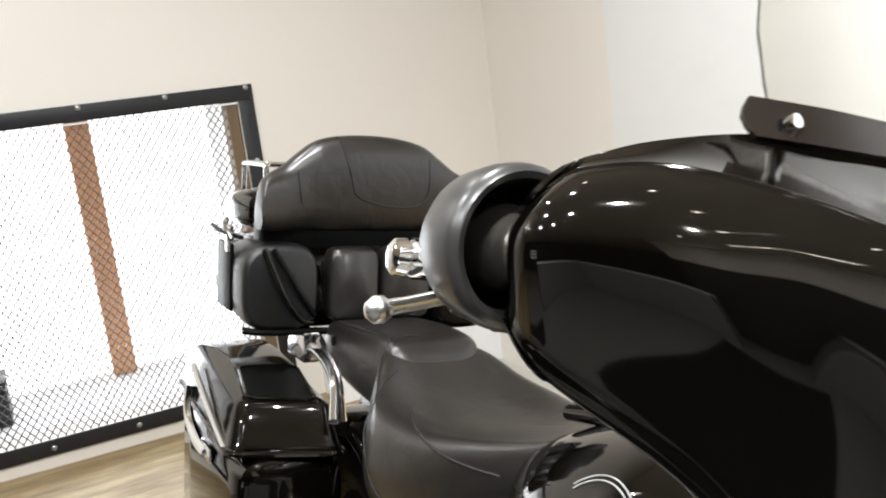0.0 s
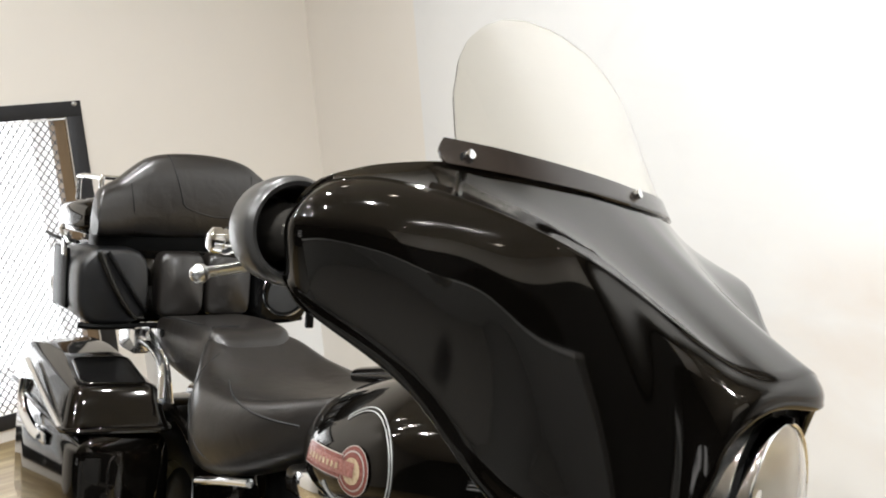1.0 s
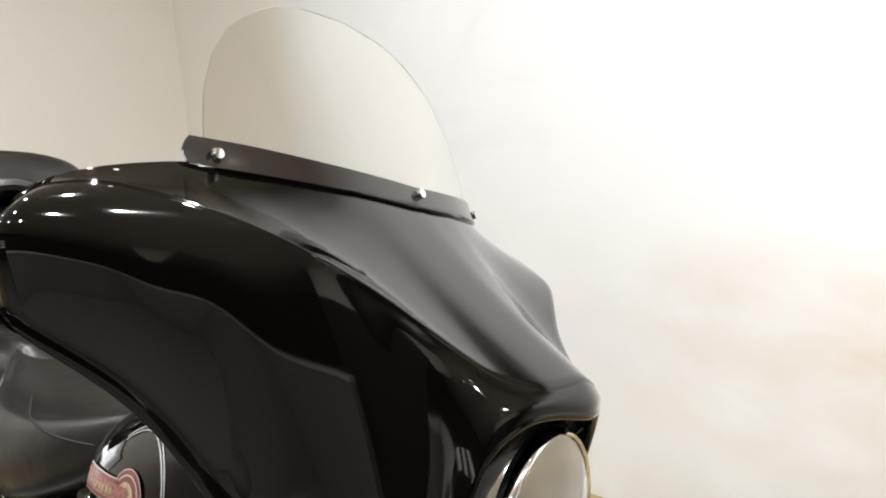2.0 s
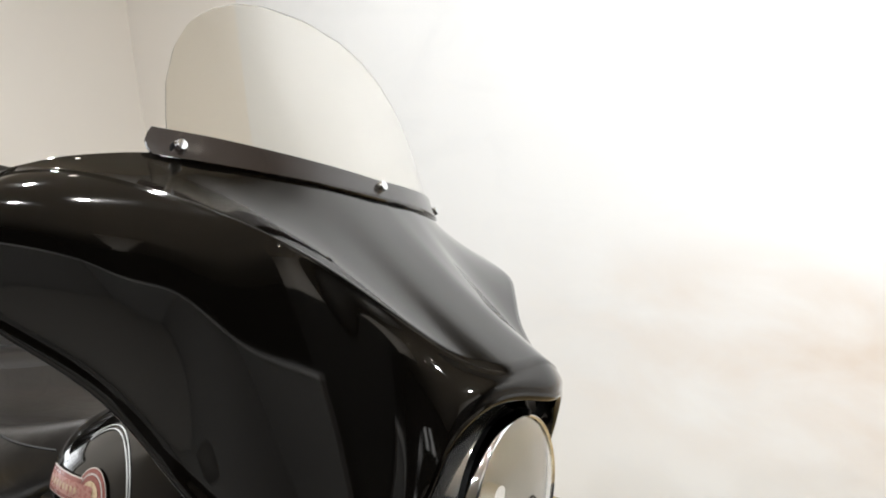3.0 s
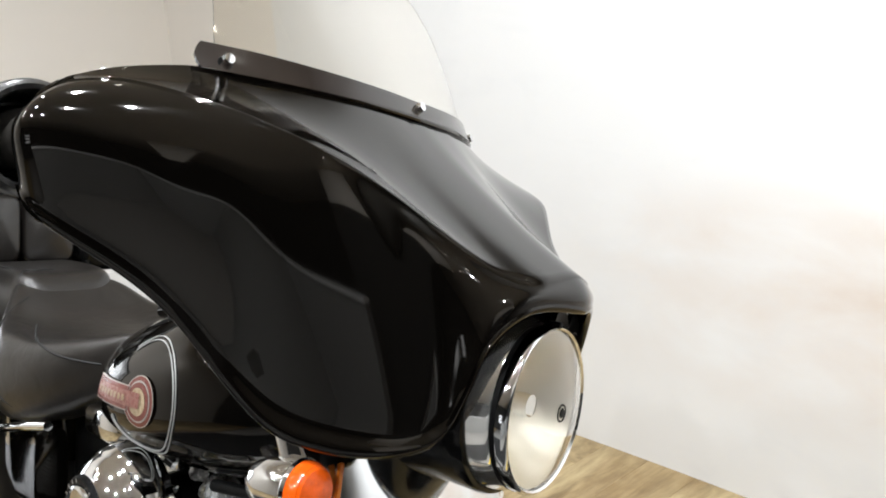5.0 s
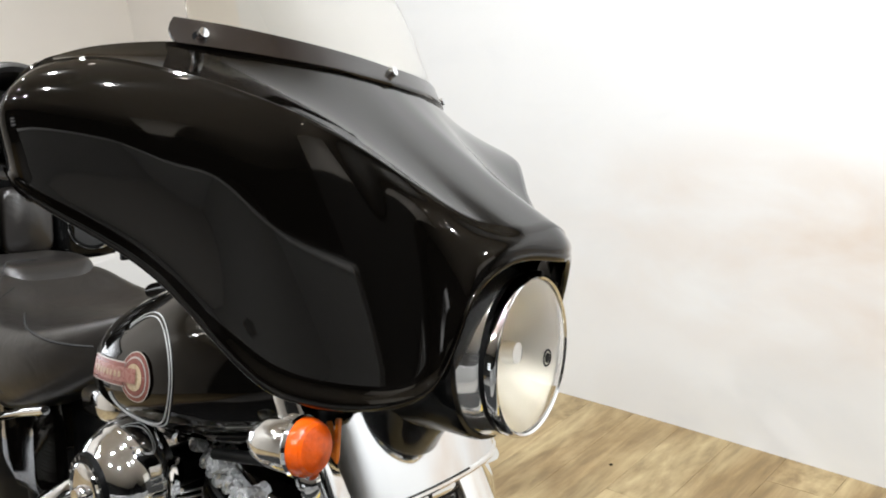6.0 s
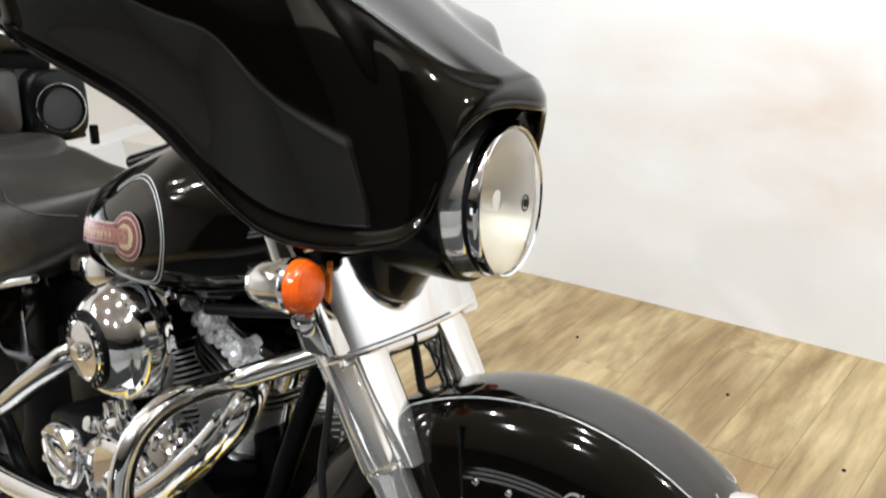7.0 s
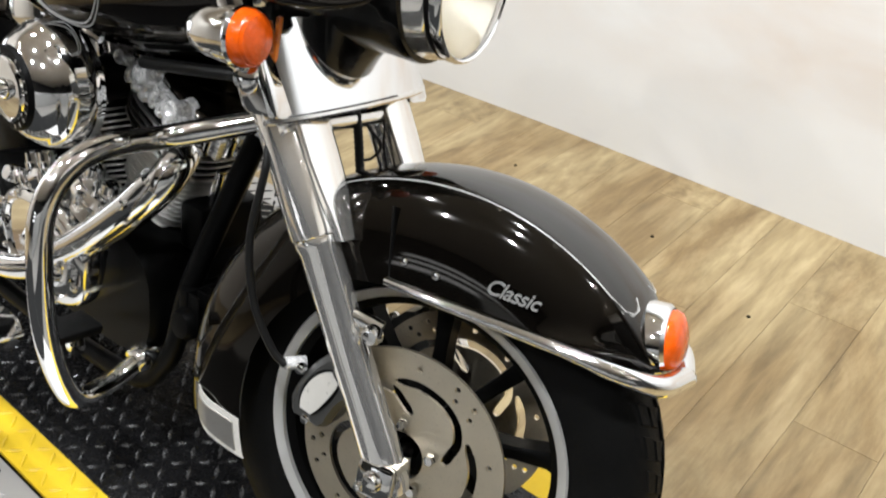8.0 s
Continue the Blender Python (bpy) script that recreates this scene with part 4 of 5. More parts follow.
# -- front fender --
def fender_rows():
    rows = []
    for k in range(71):
        th = radians(39 + (203 - 39) * k / 70)
        deg = math.degrees(th)
        R = .364 - .012 * max(0, (50 - deg) / 12)
        low = .272
        if deg < 100:
            low = min(.318, max(.225, .224 / max(.2, math.sin(th))))
        elif deg < 118:
            low = .228 + (.242 - .228) * (deg - 100) / 18
        else:
            low = .242
        low = min(low, R - .03)
        tuck = 1.0 - .35 * max(0, (52 - deg) / 13) ** 1.3
        section = [(0, R), (.022, R - .0006), (.044, R - .0028), (.060, R - .0062), (.070, R - .0105), (.081, R - .0215), (.0915, R - .0425), (.101, max(low + .02, R - .078)), (.104, (low + R - .08) / 2 if low < R - .1 else low + .012), (.1045, low)]
        half = spline([(w * tuck, r, 0) for w, r in section], 22)
        pts = []
        for p in half:
            a = th - radians(11) * min(1, max(0, (p.y - .243) / .09)) * (k / 70) ** 8      # the tail is cut on the slant
            pts.append(Vector((p.y * math.cos(a), -p.x, .318 + p.y * math.sin(a))))
        rows.append([Vector((p.x, -p.y, p.z)) for p in pts[:0:-1]] + pts)
    return rows


fender = front("front_fender", sheet(fender_rows(), .003, flip=True), PAINT, "glossy black deep front fender with pinstripes", 50)


def fender_point(deg, w, lift=.0024):
    R = .364 - .012 * max(0, (50 - deg) / 12)
    drop = 0.0
    sec = [(0, 0), (.022, .0006), (.044, .0028), (.060, .0062), (.070, .0105), (.081, .0215), (.0915, .0425), (.101, .078), (.1035, .10)]
    for (a, da), (b, db) in zip(sec[:-1], sec[1:]):
        if a <= abs(w) <= b:
            drop = da + (db - da) * (abs(w) - a) / (b - a)
    tuck = 1.0 - .35 * max(0, (52 - deg) / 13) ** 1.3
    r = R - drop + lift
    th = radians(deg)
    return Vector((r * math.cos(th), math.copysign(abs(w) * tuck + lift * .5, w), .318 + r * math.sin(th)))


for s in (-1, 1):
    for w, r in ((.068, .0013), (.0725, .0008)):
        path = [fender_point(d, s * w) for d in range(115, 52, -3)] + [fender_point(51, s * (w - .004)), fender_point(49.5, s * (w - .014)), fender_point(49.5, s * (w - .028)), fender_point(51.5, s * (w - .040))]
        part("pinstripe", tube(path, r, 6), LINE, fender, "fine silver pinstripe")
    rail = [(-.055, s * .108, .549), (.02, s * .109, .547), (.10, s * .109, .546), (.18, s * .108, .544), (.245, s * .100, .537), (.285, s * .062, .524), (.303, 0, .519)]
    part("fender_rail", tube(rail, [.006, .007, .0075, .008, .011, .014, .014], 12, 50), CHROME, fender, "chrome rail along the skirt")
    part("skirt_seam", tube([(-.050, s * .1055, .545), (-.058, s * .103, .60), (-.066, s * .098, .64)], .003, 8, 12), PAINT_DEEP, fender)
    for x, z in ((-.036, .580), (.008, .576)):
        bolt_at(fender, (x, s * .1045, z), (0, s, 0), .006, CHROME, "rivet")

# lamp on the fender's tip
tip = part("tip_lamp", lathe([(.058, -.034), (.062, -.01), (.058, .010), (.052, .014)], axis_matrix((.262, 0, .556), (.90, 0, .22)) @ Matrix.Scale(.86, 4, (1, 0, 0)) @ Matrix.Scale(.72, 4, (0, 1, 0)), 28), CHROME, fender, "chrome housed amber fender lamp")
part("tip_lens", lathe([(.053, .010), (.052, .018), (.046, .025), (.030, .030), (0, .032)], axis_matrix((.262, 0, .556), (.90, 0, .22)) @ Matrix.Scale(.84, 4, (1, 0, 0)) @ Matrix.Scale(.68, 4, (0, 1, 0)), 28), AMBER, fender, "amber lens")
# plates at the rear lower tip
for s in (-1, 1):
    for name, mat_, inset, y, lab in (("flap_plate", PALE_EDGE, 0.0, .1065, "bright edged plate on the fender's rear tip"), ("flap_insert", MUDFLAP, .010, .1085, "dull grey insert")):
        rows = []
        for k in range(9):
            row = []
            for j in range(9):
                r = .243 + inset + (.333 - .243 - 2 * inset) * j / 8
                out = (r - .243) / .09
                first, last = 189.6 + inset * 200 - 5.8 * out, 203.5 - inset * 180 - 10.8 * out
                th = radians(first + (last - first) * k / 8)
                row.append(Vector((r * math.cos(th), s * (y - .03 * max(0, (r - .29) / .05) ** 2), .318 + r * math.sin(th))))
            rows.append(row)
        part(name, sheet(rows, .002), mat_, fender, lab)


def lettering(text, height, material, parent, m, label, depth=.0012, shear=.35):
    cu = bpy.data.curves.new("lettering", "FONT")
    cu.body, cu.size, cu.extrude, cu.shear, cu.offset, cu.space_character = text, height, depth, shear, height * .004, .92
    tmp = bpy.data.objects.new("lettering", cu)
    me = bpy.data.meshes.new_from_object(tmp)
    bpy.data.objects.remove(tmp)
    me.materials.clear()
    me.materials.append(material)
    ob = new("lettering", me)
    ob.parent, ob.matrix_basis = parent, m
    ob["label"] = label
    return ob


def on_side(x, y, z, tilt):
    """A pose on the right-hand side, reading towards the front."""
    return Matrix.Translation((x, y, z)) @ Matrix.Rotation(radians(90), 4, "X") @ Matrix.Rotation(radians(tilt), 4, "Z")


lettering("Classic", .0265, SCRIPT, fender, on_side(.071, -.1062, .5785, -1.5), "silver script lettering")

# -- handlebar, mirror, grips --
for s in (-1, 1):
    front("handlebar", tube([(-.46, s * .08, 1.06), (-.52, s * .20, 1.085), (-.58, s * .30, 1.105), (-.605, s * .345, 1.11)], .0127, 12, 24), CHROME)
    grip = front("grip", tube([(-.595, s * .325, 1.108), (-.612, s * .365, 1.112), (-.622, s * .388, 1.112)], .018, 16, 10), RUBBER, "black rubber grip with chrome end")
    part("grip_end", lathe([(.0, .026), (.010, .025), (.0155, .021), (.0165, .012), (.0138, .009), (.0165, .005), (.0165, -.008)], axis_matrix((-.618, s * .385, 1.112), (-.28, s * .95, .0)), 24), CHROME, grip)
    lever = front("brake_lever" if s < 0 else "clutch_lever", tube([(-.535, s * .34, 1.095), (-.552, s * .385, 1.092), (-.568, s * .425, 1.08), (-.574, s * .442, 1.075)], [.0095, .0085, .0078, .0085], 12, 20, .7), BRUSHED, "polished hand lever with ball end")
    part("lever_ball", lathe([(0, .0115), (.006, .010), (.011, .004), (.011, -.004), (.006, -.010), (0, -.0115)], axis_matrix((-.576, s * .448, 1.073), (-.3, s * .9, -.1)), 18), BRUSHED, lever)
    part("lever_perch", box((-.60, s * .30 - .03, 1.075), (-.53, s * .30 + .03, 1.125), .012), CHROME, lever)


def mirror(s):
    at = Vector((-.488, s * .402, 1.135))
    d = Vector((.970, s * .20, .03)).normalized()
    m = axis_matrix(at, d) @ Matrix.Scale(1.08, 4)
    mir = front("mirror", lathe([(.030, -.060), (.044, -.050), (.053, -.030), (.0565, -.005), (.0565, .010), (.0550, .016), (.0510, .0195), (.0465, .0175), (.0440, .010), (.042, -.01), (.036, -.040), (0, -.046)], m, 40), MIRROR_SHELL, "round black mirror housing")
    part("boss", lathe([(.034, -.045), (.031, -.015), (.0285, .000), (.024, .006), (.0225, .020), (.019, .026), (.0, .027)], m, 28), HUB, mir, "grey hub inside the housing")
    part("stem", tube([at + d * .02, at + d * .035 + Vector((-.01, -s * .02, -.005)), at + Vector((-.005, -s * .06, -.012))], .010, 12, 8), BRUSHED, mir)
    part("glass", lathe([(0, -.061), (.030, -.0605)], m, 24), CHROME, mir)


mirror(-1)
mirror(1)

# ---- parts that stay with the frame ----


def main(name, bm, material, label="", smooth=40):
    return part(name, bm, material, bike, label, smooth)


# -- tank --
TANK = [(-.26, .05, .90, .04), (-.29, .115, .895, .085), (-.36, .153, .885, .112), (-.45, .180, .874, .122), (-.54, .200, .862, .122), (-.63, .207, .848, .110),
        (-.72, .192, .836, .092), (-.80, .153, .828, .070), (-.86, .10, .822, .045), (-.885, .05, .82, .025)]
TANK_N = 2.15


def tank_section(w, c, h):
    """A loop that is widest low down, so that the upper flank leans back."""
    out = []
    for k in range(44):
        a = 2 * math.pi * k / 44
        ca, sa = math.cos(a), math.sin(a)
        up = 1.36 * h if sa > 0 else .86 * h
        out.append((w * math.copysign(abs(ca) ** (2 / TANK_N), ca), c - .36 * h + up * math.copysign(abs(sa) ** (2 / TANK_N), sa)))
    return out


sec = spline([(a, b, c) for a, b, c, d in TANK], 40)
hts = spline([(d, 0, 0) for a, b, c, d in TANK], 40)
loops = []
for p, h in zip(sec, hts):
    loops.append([Vector((p.x, q, z)) for q, z in tank_section(p.y, p.z, h.x)])
tank = main("fuel_tank", loft(loops), PAINT, "glossy black fuel tank with round medallion", 60)


def tank_side(x, z, lift=.0015):
    """A point on the tank's right flank."""
    for a, b, ha, hb in zip(sec[:-1], sec[1:], hts[:-1], hts[1:]):
        if b.x <= x <= a.x:
            f = (x - a.x) / (b.x - a.x)
            w, c, h = a.y + (b.y - a.y) * f, a.z + (b.z - a.z) * f, ha.x + (hb.x - ha.x) * f
            c -= .36 * h
            k = min(.999, abs((z - c) / (1.36 * h if z > c else .86 * h)))
            return Vector((x, -(w * (1 - k ** TANK_N) ** (1 / TANK_N)) - lift, z))
    return Vector((x, -.15, z))


def medallion_disc(cx, cz, r0, r1, material, name, lift, label=""):
    rows = []
    for k in range(37):
        a = 2 * math.pi * k / 36
        rows.append([tank_side(cx + r * math.cos(a), cz + r * math.sin(a), lift) for r in (r0, (r0 + r1) / 2, r1)])
    return part(name, sheet(rows), material, tank, label)


for r in (.082, .087):
    part("pinstripe", tube([tank_side(-.568 + r * math.cos(a) * .95, .840 + r * math.sin(a) * .92, .001) for a in [radians(-150 + 285 * k / 60) for k in range(61)]], .0011, 6), LINE, tank, "fine silver ring line")
MCX, MCZ = -.562, .836
medallion_disc(MCX, MCZ, 0, .019, BADGE_CREAM, "medallion_centre", .0045, "cream medallion centre")
medallion_disc(MCX, MCZ, .019, .026, BADGE_RED, "medallion_ring", .0040, "dark red ring")
medallion_disc(MCX, MCZ, .026, .0285, BADGE_GREY, "medallion_edge", .0036)
medallion_disc(MCX, MCZ, .0285, .034, BADGE_RED, "medallion_border", .0032)
medallion_disc(MCX, MCZ, .034, .0355, BADGE_GREY, "medallion_rim", .003)


def banner(x0, x1, h, material, name, lift, label=""):
    rows = []
    for k in range(13):
        x = x0 + (x1 - x0) * k / 12
        cz = MCZ + .002 + (MCX - x) * -.06
        rows.append([tank_side(x, cz + h * (j / 4 - 1), lift) for j in range(9)])
    return part(name, sheet(rows), material, tank, label)


banner(-.700, -.585, .0175, BADGE_GREY, "banner_edge", .0046)
banner(-.698, -.585, .0157, BADGE_RED, "banner_border", .0052, "dark red banner border")
banner(-.692, -.555, .0105, BADGE_FADED, "banner", .0058, "faded red and cream banner with plain bars")
for k in range(8):
    x = -.684 + k * .0122
    banner(x, x + .0068, .0042, BADGE_CREAM, "banner_bar", .0064)
console = main("tank_console", loft([oval((x, 0, z), (0, 1, 0), (0, 0, 1), w, h, 20, 2.5) for x, w, z, h in ((-.40, .035, .975, .02), (-.50, .05, .972, .024), (-.62, .05, .952, .022), (-.74, .042, .925, .018), (-.86, .034, .90, .015))]), PAINT, "black tank console")
part("fuel_cap", lathe([(0, .020), (.020, .018), (.028, .010), (.029, 0)], pose(-.47, -.09, .968), 24), CHROME, tank)


# -- seat --
RIDER = [(-.735, .045, .905, .875, .0), (-.79, .080, .888, .820, .002), (-.87, .126, .864, .760, .008), (-.97, .170, .842, .705, .016), (-1.07, .198, .828, .668, .022),
         (-1.17, .206, .832, .652, .022), (-1.26, .172, .850, .660, .016), (-1.33, .134, .880, .685, .006), (-1.375, .108, .888, .72, .003), (-1.40, .09, .885, .75, .0)]
REAR = [(-1.32, .07, .868, .78, 0), (-1.335, .092, .888, .765, .0), (-1.36, .104, .903, .755, .002), (-1.42, .110, .908, .760, .004), (-1.52, .116, .905, .770, .004),
        (-1.62, .116, .898, .785, .002), (-1.69, .105, .885, .80, 0), (-1.71, .08, .865, .81, 0)]


def cushion_section(x, w, top, bot, dish):
    h = top - bot
    prof = [(0, top - dish), (.40 * w, top - dish * .85), (.66 * w, top - dish * .28), (.80 * w, top - .002), (.90 * w, top - .07 * h), (.975 * w, top - .26 * h),
            (1.0 * w, top - .50 * h), (.97 * w, top - .76 * h), (.86 * w, bot + .05 * h), (.6 * w, bot), (0, bot)]
    half = spline([(a, b, 0) for a, b in prof], 30)
    return [Vector((x, q.x, q.y)) for q in half] + [Vector((x, -q.x, q.y)) for q in half[-2:0:-1]]


def cushion_rows(table, n):
    a = spline([r[:3] for r in table], n)
    b = spline([(r[3], r[4], 0) for r in table], n)
    return [(p.x, p.y, p.z, q.x, q.y) for p, q in zip(a, b)]


rider_rows, rear_rows = cushion_rows(RIDER, 56), cushion_rows(REAR, 36)
seat = main("seat", loft([cushion_section(*r) for r in rider_rows]), LEATHER, "black leather two-up seat with stitched panels", 75)
part("rear_cushion", loft([cushion_section(*r) for r in rear_rows]), LEATHER, seat, "black leather passenger cushion", 75)


def on_cushion(rows, x, f, lift=.0008):
    """A point on a cushion: f from 0 in the middle to 1 under its right-hand edge."""
    r = min(rows, key=lambda q: abs(q[0] - x))
    s = cushion_section(*r)
    half = [s[0]] + s[:29:-1]
    k = f * (len(half) - 1) * .98
    i = int(k)
    q = half[i].lerp(half[min(i + 1, len(half) - 1)], k - i)
    return Vector((x, q.y - lift, q.z + lift))


def seam(rows, path, r=.0019):
    part("seam", tube([on_cushion(rows, x, f) for x, f in path], r, 6, 34), THREAD, seat, "stitched seam")


seam(rider_rows, ((-1.20, .165), (-1.19, .176), (-1.112, .246), (-1.063, .340), (-1.014, .435), (-.965, .50), (-.914, .56), (-.87, .63)), .0022)
seam(rider_rows, ((-1.30, .20), (-1.27, .30), (-1.24, .42), (-1.20, .55), (-1.13, .70), (-1.05, .8)), .0012)
seam(rear_rows, ((-1.40, .02), (-1.395, .15), (-1.385, .26), (-1.37, .34), (-1.36, .45)), .0014)
seam(rear_rows, ((-1.42, .30), (-1.46, .34), (-1.55, .36), (-1.64, .36)), .0014)

# -- tour trunk with backrest --
trunk = main("trunk", loft([oval((x, 0, z), (0, 1, 0), (0, 0, 1), w, h, 40, 5) for x, w, z, h in ((-1.715, .25, .965, .085), (-1.73, .275, .965, .098), (-1.80, .288, .962, .102), (-2.0, .288, .962, .102), (-2.12, .25, .962, .09))]), PAINT, "black tour trunk with padded passenger backrest", 50)
part("trunk_lid", loft([oval((x, 0, z), (0, 1, 0), (0, 0, 1), w, h, 40, 4) for x, w, z, h in ((-1.80, .225, 1.115, .040), (-1.82, .25, 1.12, .050), (-1.90, .262, 1.122, .056), (-2.05, .255, 1.115, .05), (-2.13, .22, 1.105, .04))]), PAINT, trunk)
part("lid_seal", tube([(-1.74, -.283, 1.066), (-1.90, -.292, 1.066), (-2.1, -.272, 1.066)], .005, 8, 20), RUBBER, trunk)
BACKREST = [(-.262, 1.118, .030), (-.255, 1.140, .050), (-.235, 1.146, .062), (-.20, 1.155, .072), (-.165, 1.170, .085), (-.125, 1.182, .100), (-.07, 1.188, .107), (0, 1.190, .109)]
BACKREST += [(-a, b, c) for a, b, c in BACKREST[-2::-1]]
bl = spline(BACKREST, 44)
loops = []
for p in bl:
    y, zc, h = p.x, p.y, p.z
    fx = -1.735 + .10 * (abs(y) / .26) ** 4 * .5
    loops.append([Vector((fx + q.x, y, zc + q.z)) for q in oval((0, 0, 0), (1, 0, 0), (0, 0, 1), .052 - .018 * (abs(y) / .262) ** 3, h, 24, 2.7)])
pad = part("backrest", loft(loops), LEATHER, trunk, "padded black leather backrest with stitched centre panel", 70)


def pad_front(y, z):
    best = min(bl, key=lambda p: abs(p.x - y))
    k = min(.98, abs(z - best.y) / best.z)
    return Vector((-1.735 + .05 * (abs(y) / .26) ** 4 + (.052 - .018 * (abs(y) / .262) ** 3) * (1 - k ** 2.7) ** (1 / 2.7) + .001, y, z))


for path in (((-.082, 1.292), (-.079, 1.28), (-.064, 1.23), (-.048, 1.17)), ((-.050, 1.172), (-.032, 1.158), (.02, 1.143), (.065, 1.140), (.106, 1.145), (.126, 1.168), (.132, 1.20), (.133, 1.25)),
             ((-.179, 1.215), (-.172, 1.16), (-.162, 1.095)), ((.20, 1.20), (.197, 1.16), (.193, 1.10))):
    part("seam", tube([pad_front(y, z) for y, z in path], .0016, 6, 40), THREAD, pad, "stitched seam")
part("backrest_base", box((-1.80, -.245, 1.02), (-1.715, .245, 1.105), .01), SATIN, trunk, "black base under the backrest")
for y0, y1 in ((-.105, .012), (.018, .14)):
    part("lumbar_pad", loft([oval((x, (y0 + y1) / 2, .968), (0, 1, 0), (0, 0, 1), w * (y1 - y0) / 2, w * .082, 28, 6) for x, w in ((-1.72, 1.0), (-1.69, 1.0), (-1.675, .97), (-1.668, .88))]), LEATHER, trunk, "black leather lumbar pad", 60)
for s in (-1, 1):
    pod = part("speaker_pod", loft([oval((x, s * .212 + (.018 if s > 0 else .0), .965 - (.012 if s > 0 else 0)), (0, 1, 0), (0, 0, 1), .083 * w, .094 * w, 32, 3.4) for x, w in ((-1.86, .96), (-1.74, 1.02), (-1.685, 1.0), (-1.668, .94), (-1.664, .84))]), LEATHER_SIDE if s < 0 else PAINT_DEEP, trunk, "black speaker pod", 55)
    fc = axis_matrix((-1.662, s * .214 + (.018 if s > 0 else 0), .958 - (.012 if s > 0 else 0)), (.97, s * -.1, .05))
    if s < 0:
        continue
    part("speaker_ring", lathe([(.058, -.004), (.064, .002), (.062, .008), (.056, .008), (.053, .002)], fc, 36), SATIN, pod)
    part("speaker_bezel", lathe([(.0600, .0075), (.0615, .0092), (.0632, .0080), (.0632, .004)], fc, 40), CHROME, pod, "bright thin speaker bezel")
    part("speaker_grille", lathe([(0, .006), (.03, .005), (.054, .001)], fc, 36), SPEAKER, pod)
part("pod_trim", tube([(-1.655, -.255, 1.05), (-1.650, -.235, 1.0), (-1.652, -.205, .94), (-1.665, -.17, .895), (-1.68, -.14, .885)], .007, 10, 30), PAINT, trunk)
part("pod_trim", tube([(-1.655, -.235, 1.05), (-1.650, -.205, 1.0), (-1.652, -.17, .945), (-1.665, -.14, .905)], .006, 10, 30), PAINT_DEEP, trunk)
part("catch", box((-1.70, .318, .842), (-1.68, .338, .895), .004), SATIN, trunk)
part("base_rail", tube([(-1.69, -.29, .872), (-1.675, -.20, .868), (-1.675, .20, .868), (-1.69, .30, .872)], .008, 8, 30), SATIN, trunk)
part("side_guard", box((-1.90, -.300, .90), (-1.77, -.291, 1.05), .004), SATIN, trunk, "dark side bumper")
for z, y in ((1.225, -.20), (1.225, .20)):
    part("luggage_rail", tube([(-1.82, y * 1.05, 1.17), (-1.825, y * 1.05, z - .008), (-1.84, y * 1.05, z), (-2.06, y * 1.0, z), (-2.075, y * 1.0, z - .01), (-2.08, y, 1.16)], .007, 10, 40), CHROME, trunk, "chrome luggage rack rail")
for x in (-1.87, -1.95, -2.03):
    part("luggage_bar", tube([(x, -.205, 1.225), (x, .205, 1.225)], .006, 10), CHROME, trunk)
latch = part("latch", box((-1.80, -.306, 1.03), (-1.775, -.292, 1.09), .004), CHROME, trunk)
part("latch_hinge", tube([(-1.82, -.30, 1.10), (-1.78, -.31, 1.09), (-1.76, -.30, 1.06)], .007, 8, 10), CHROME, latch)
part("side_reflector", box((-2.0, -.293, .93), (-1.93, -.2885, .96), .002), CHROME, trunk)

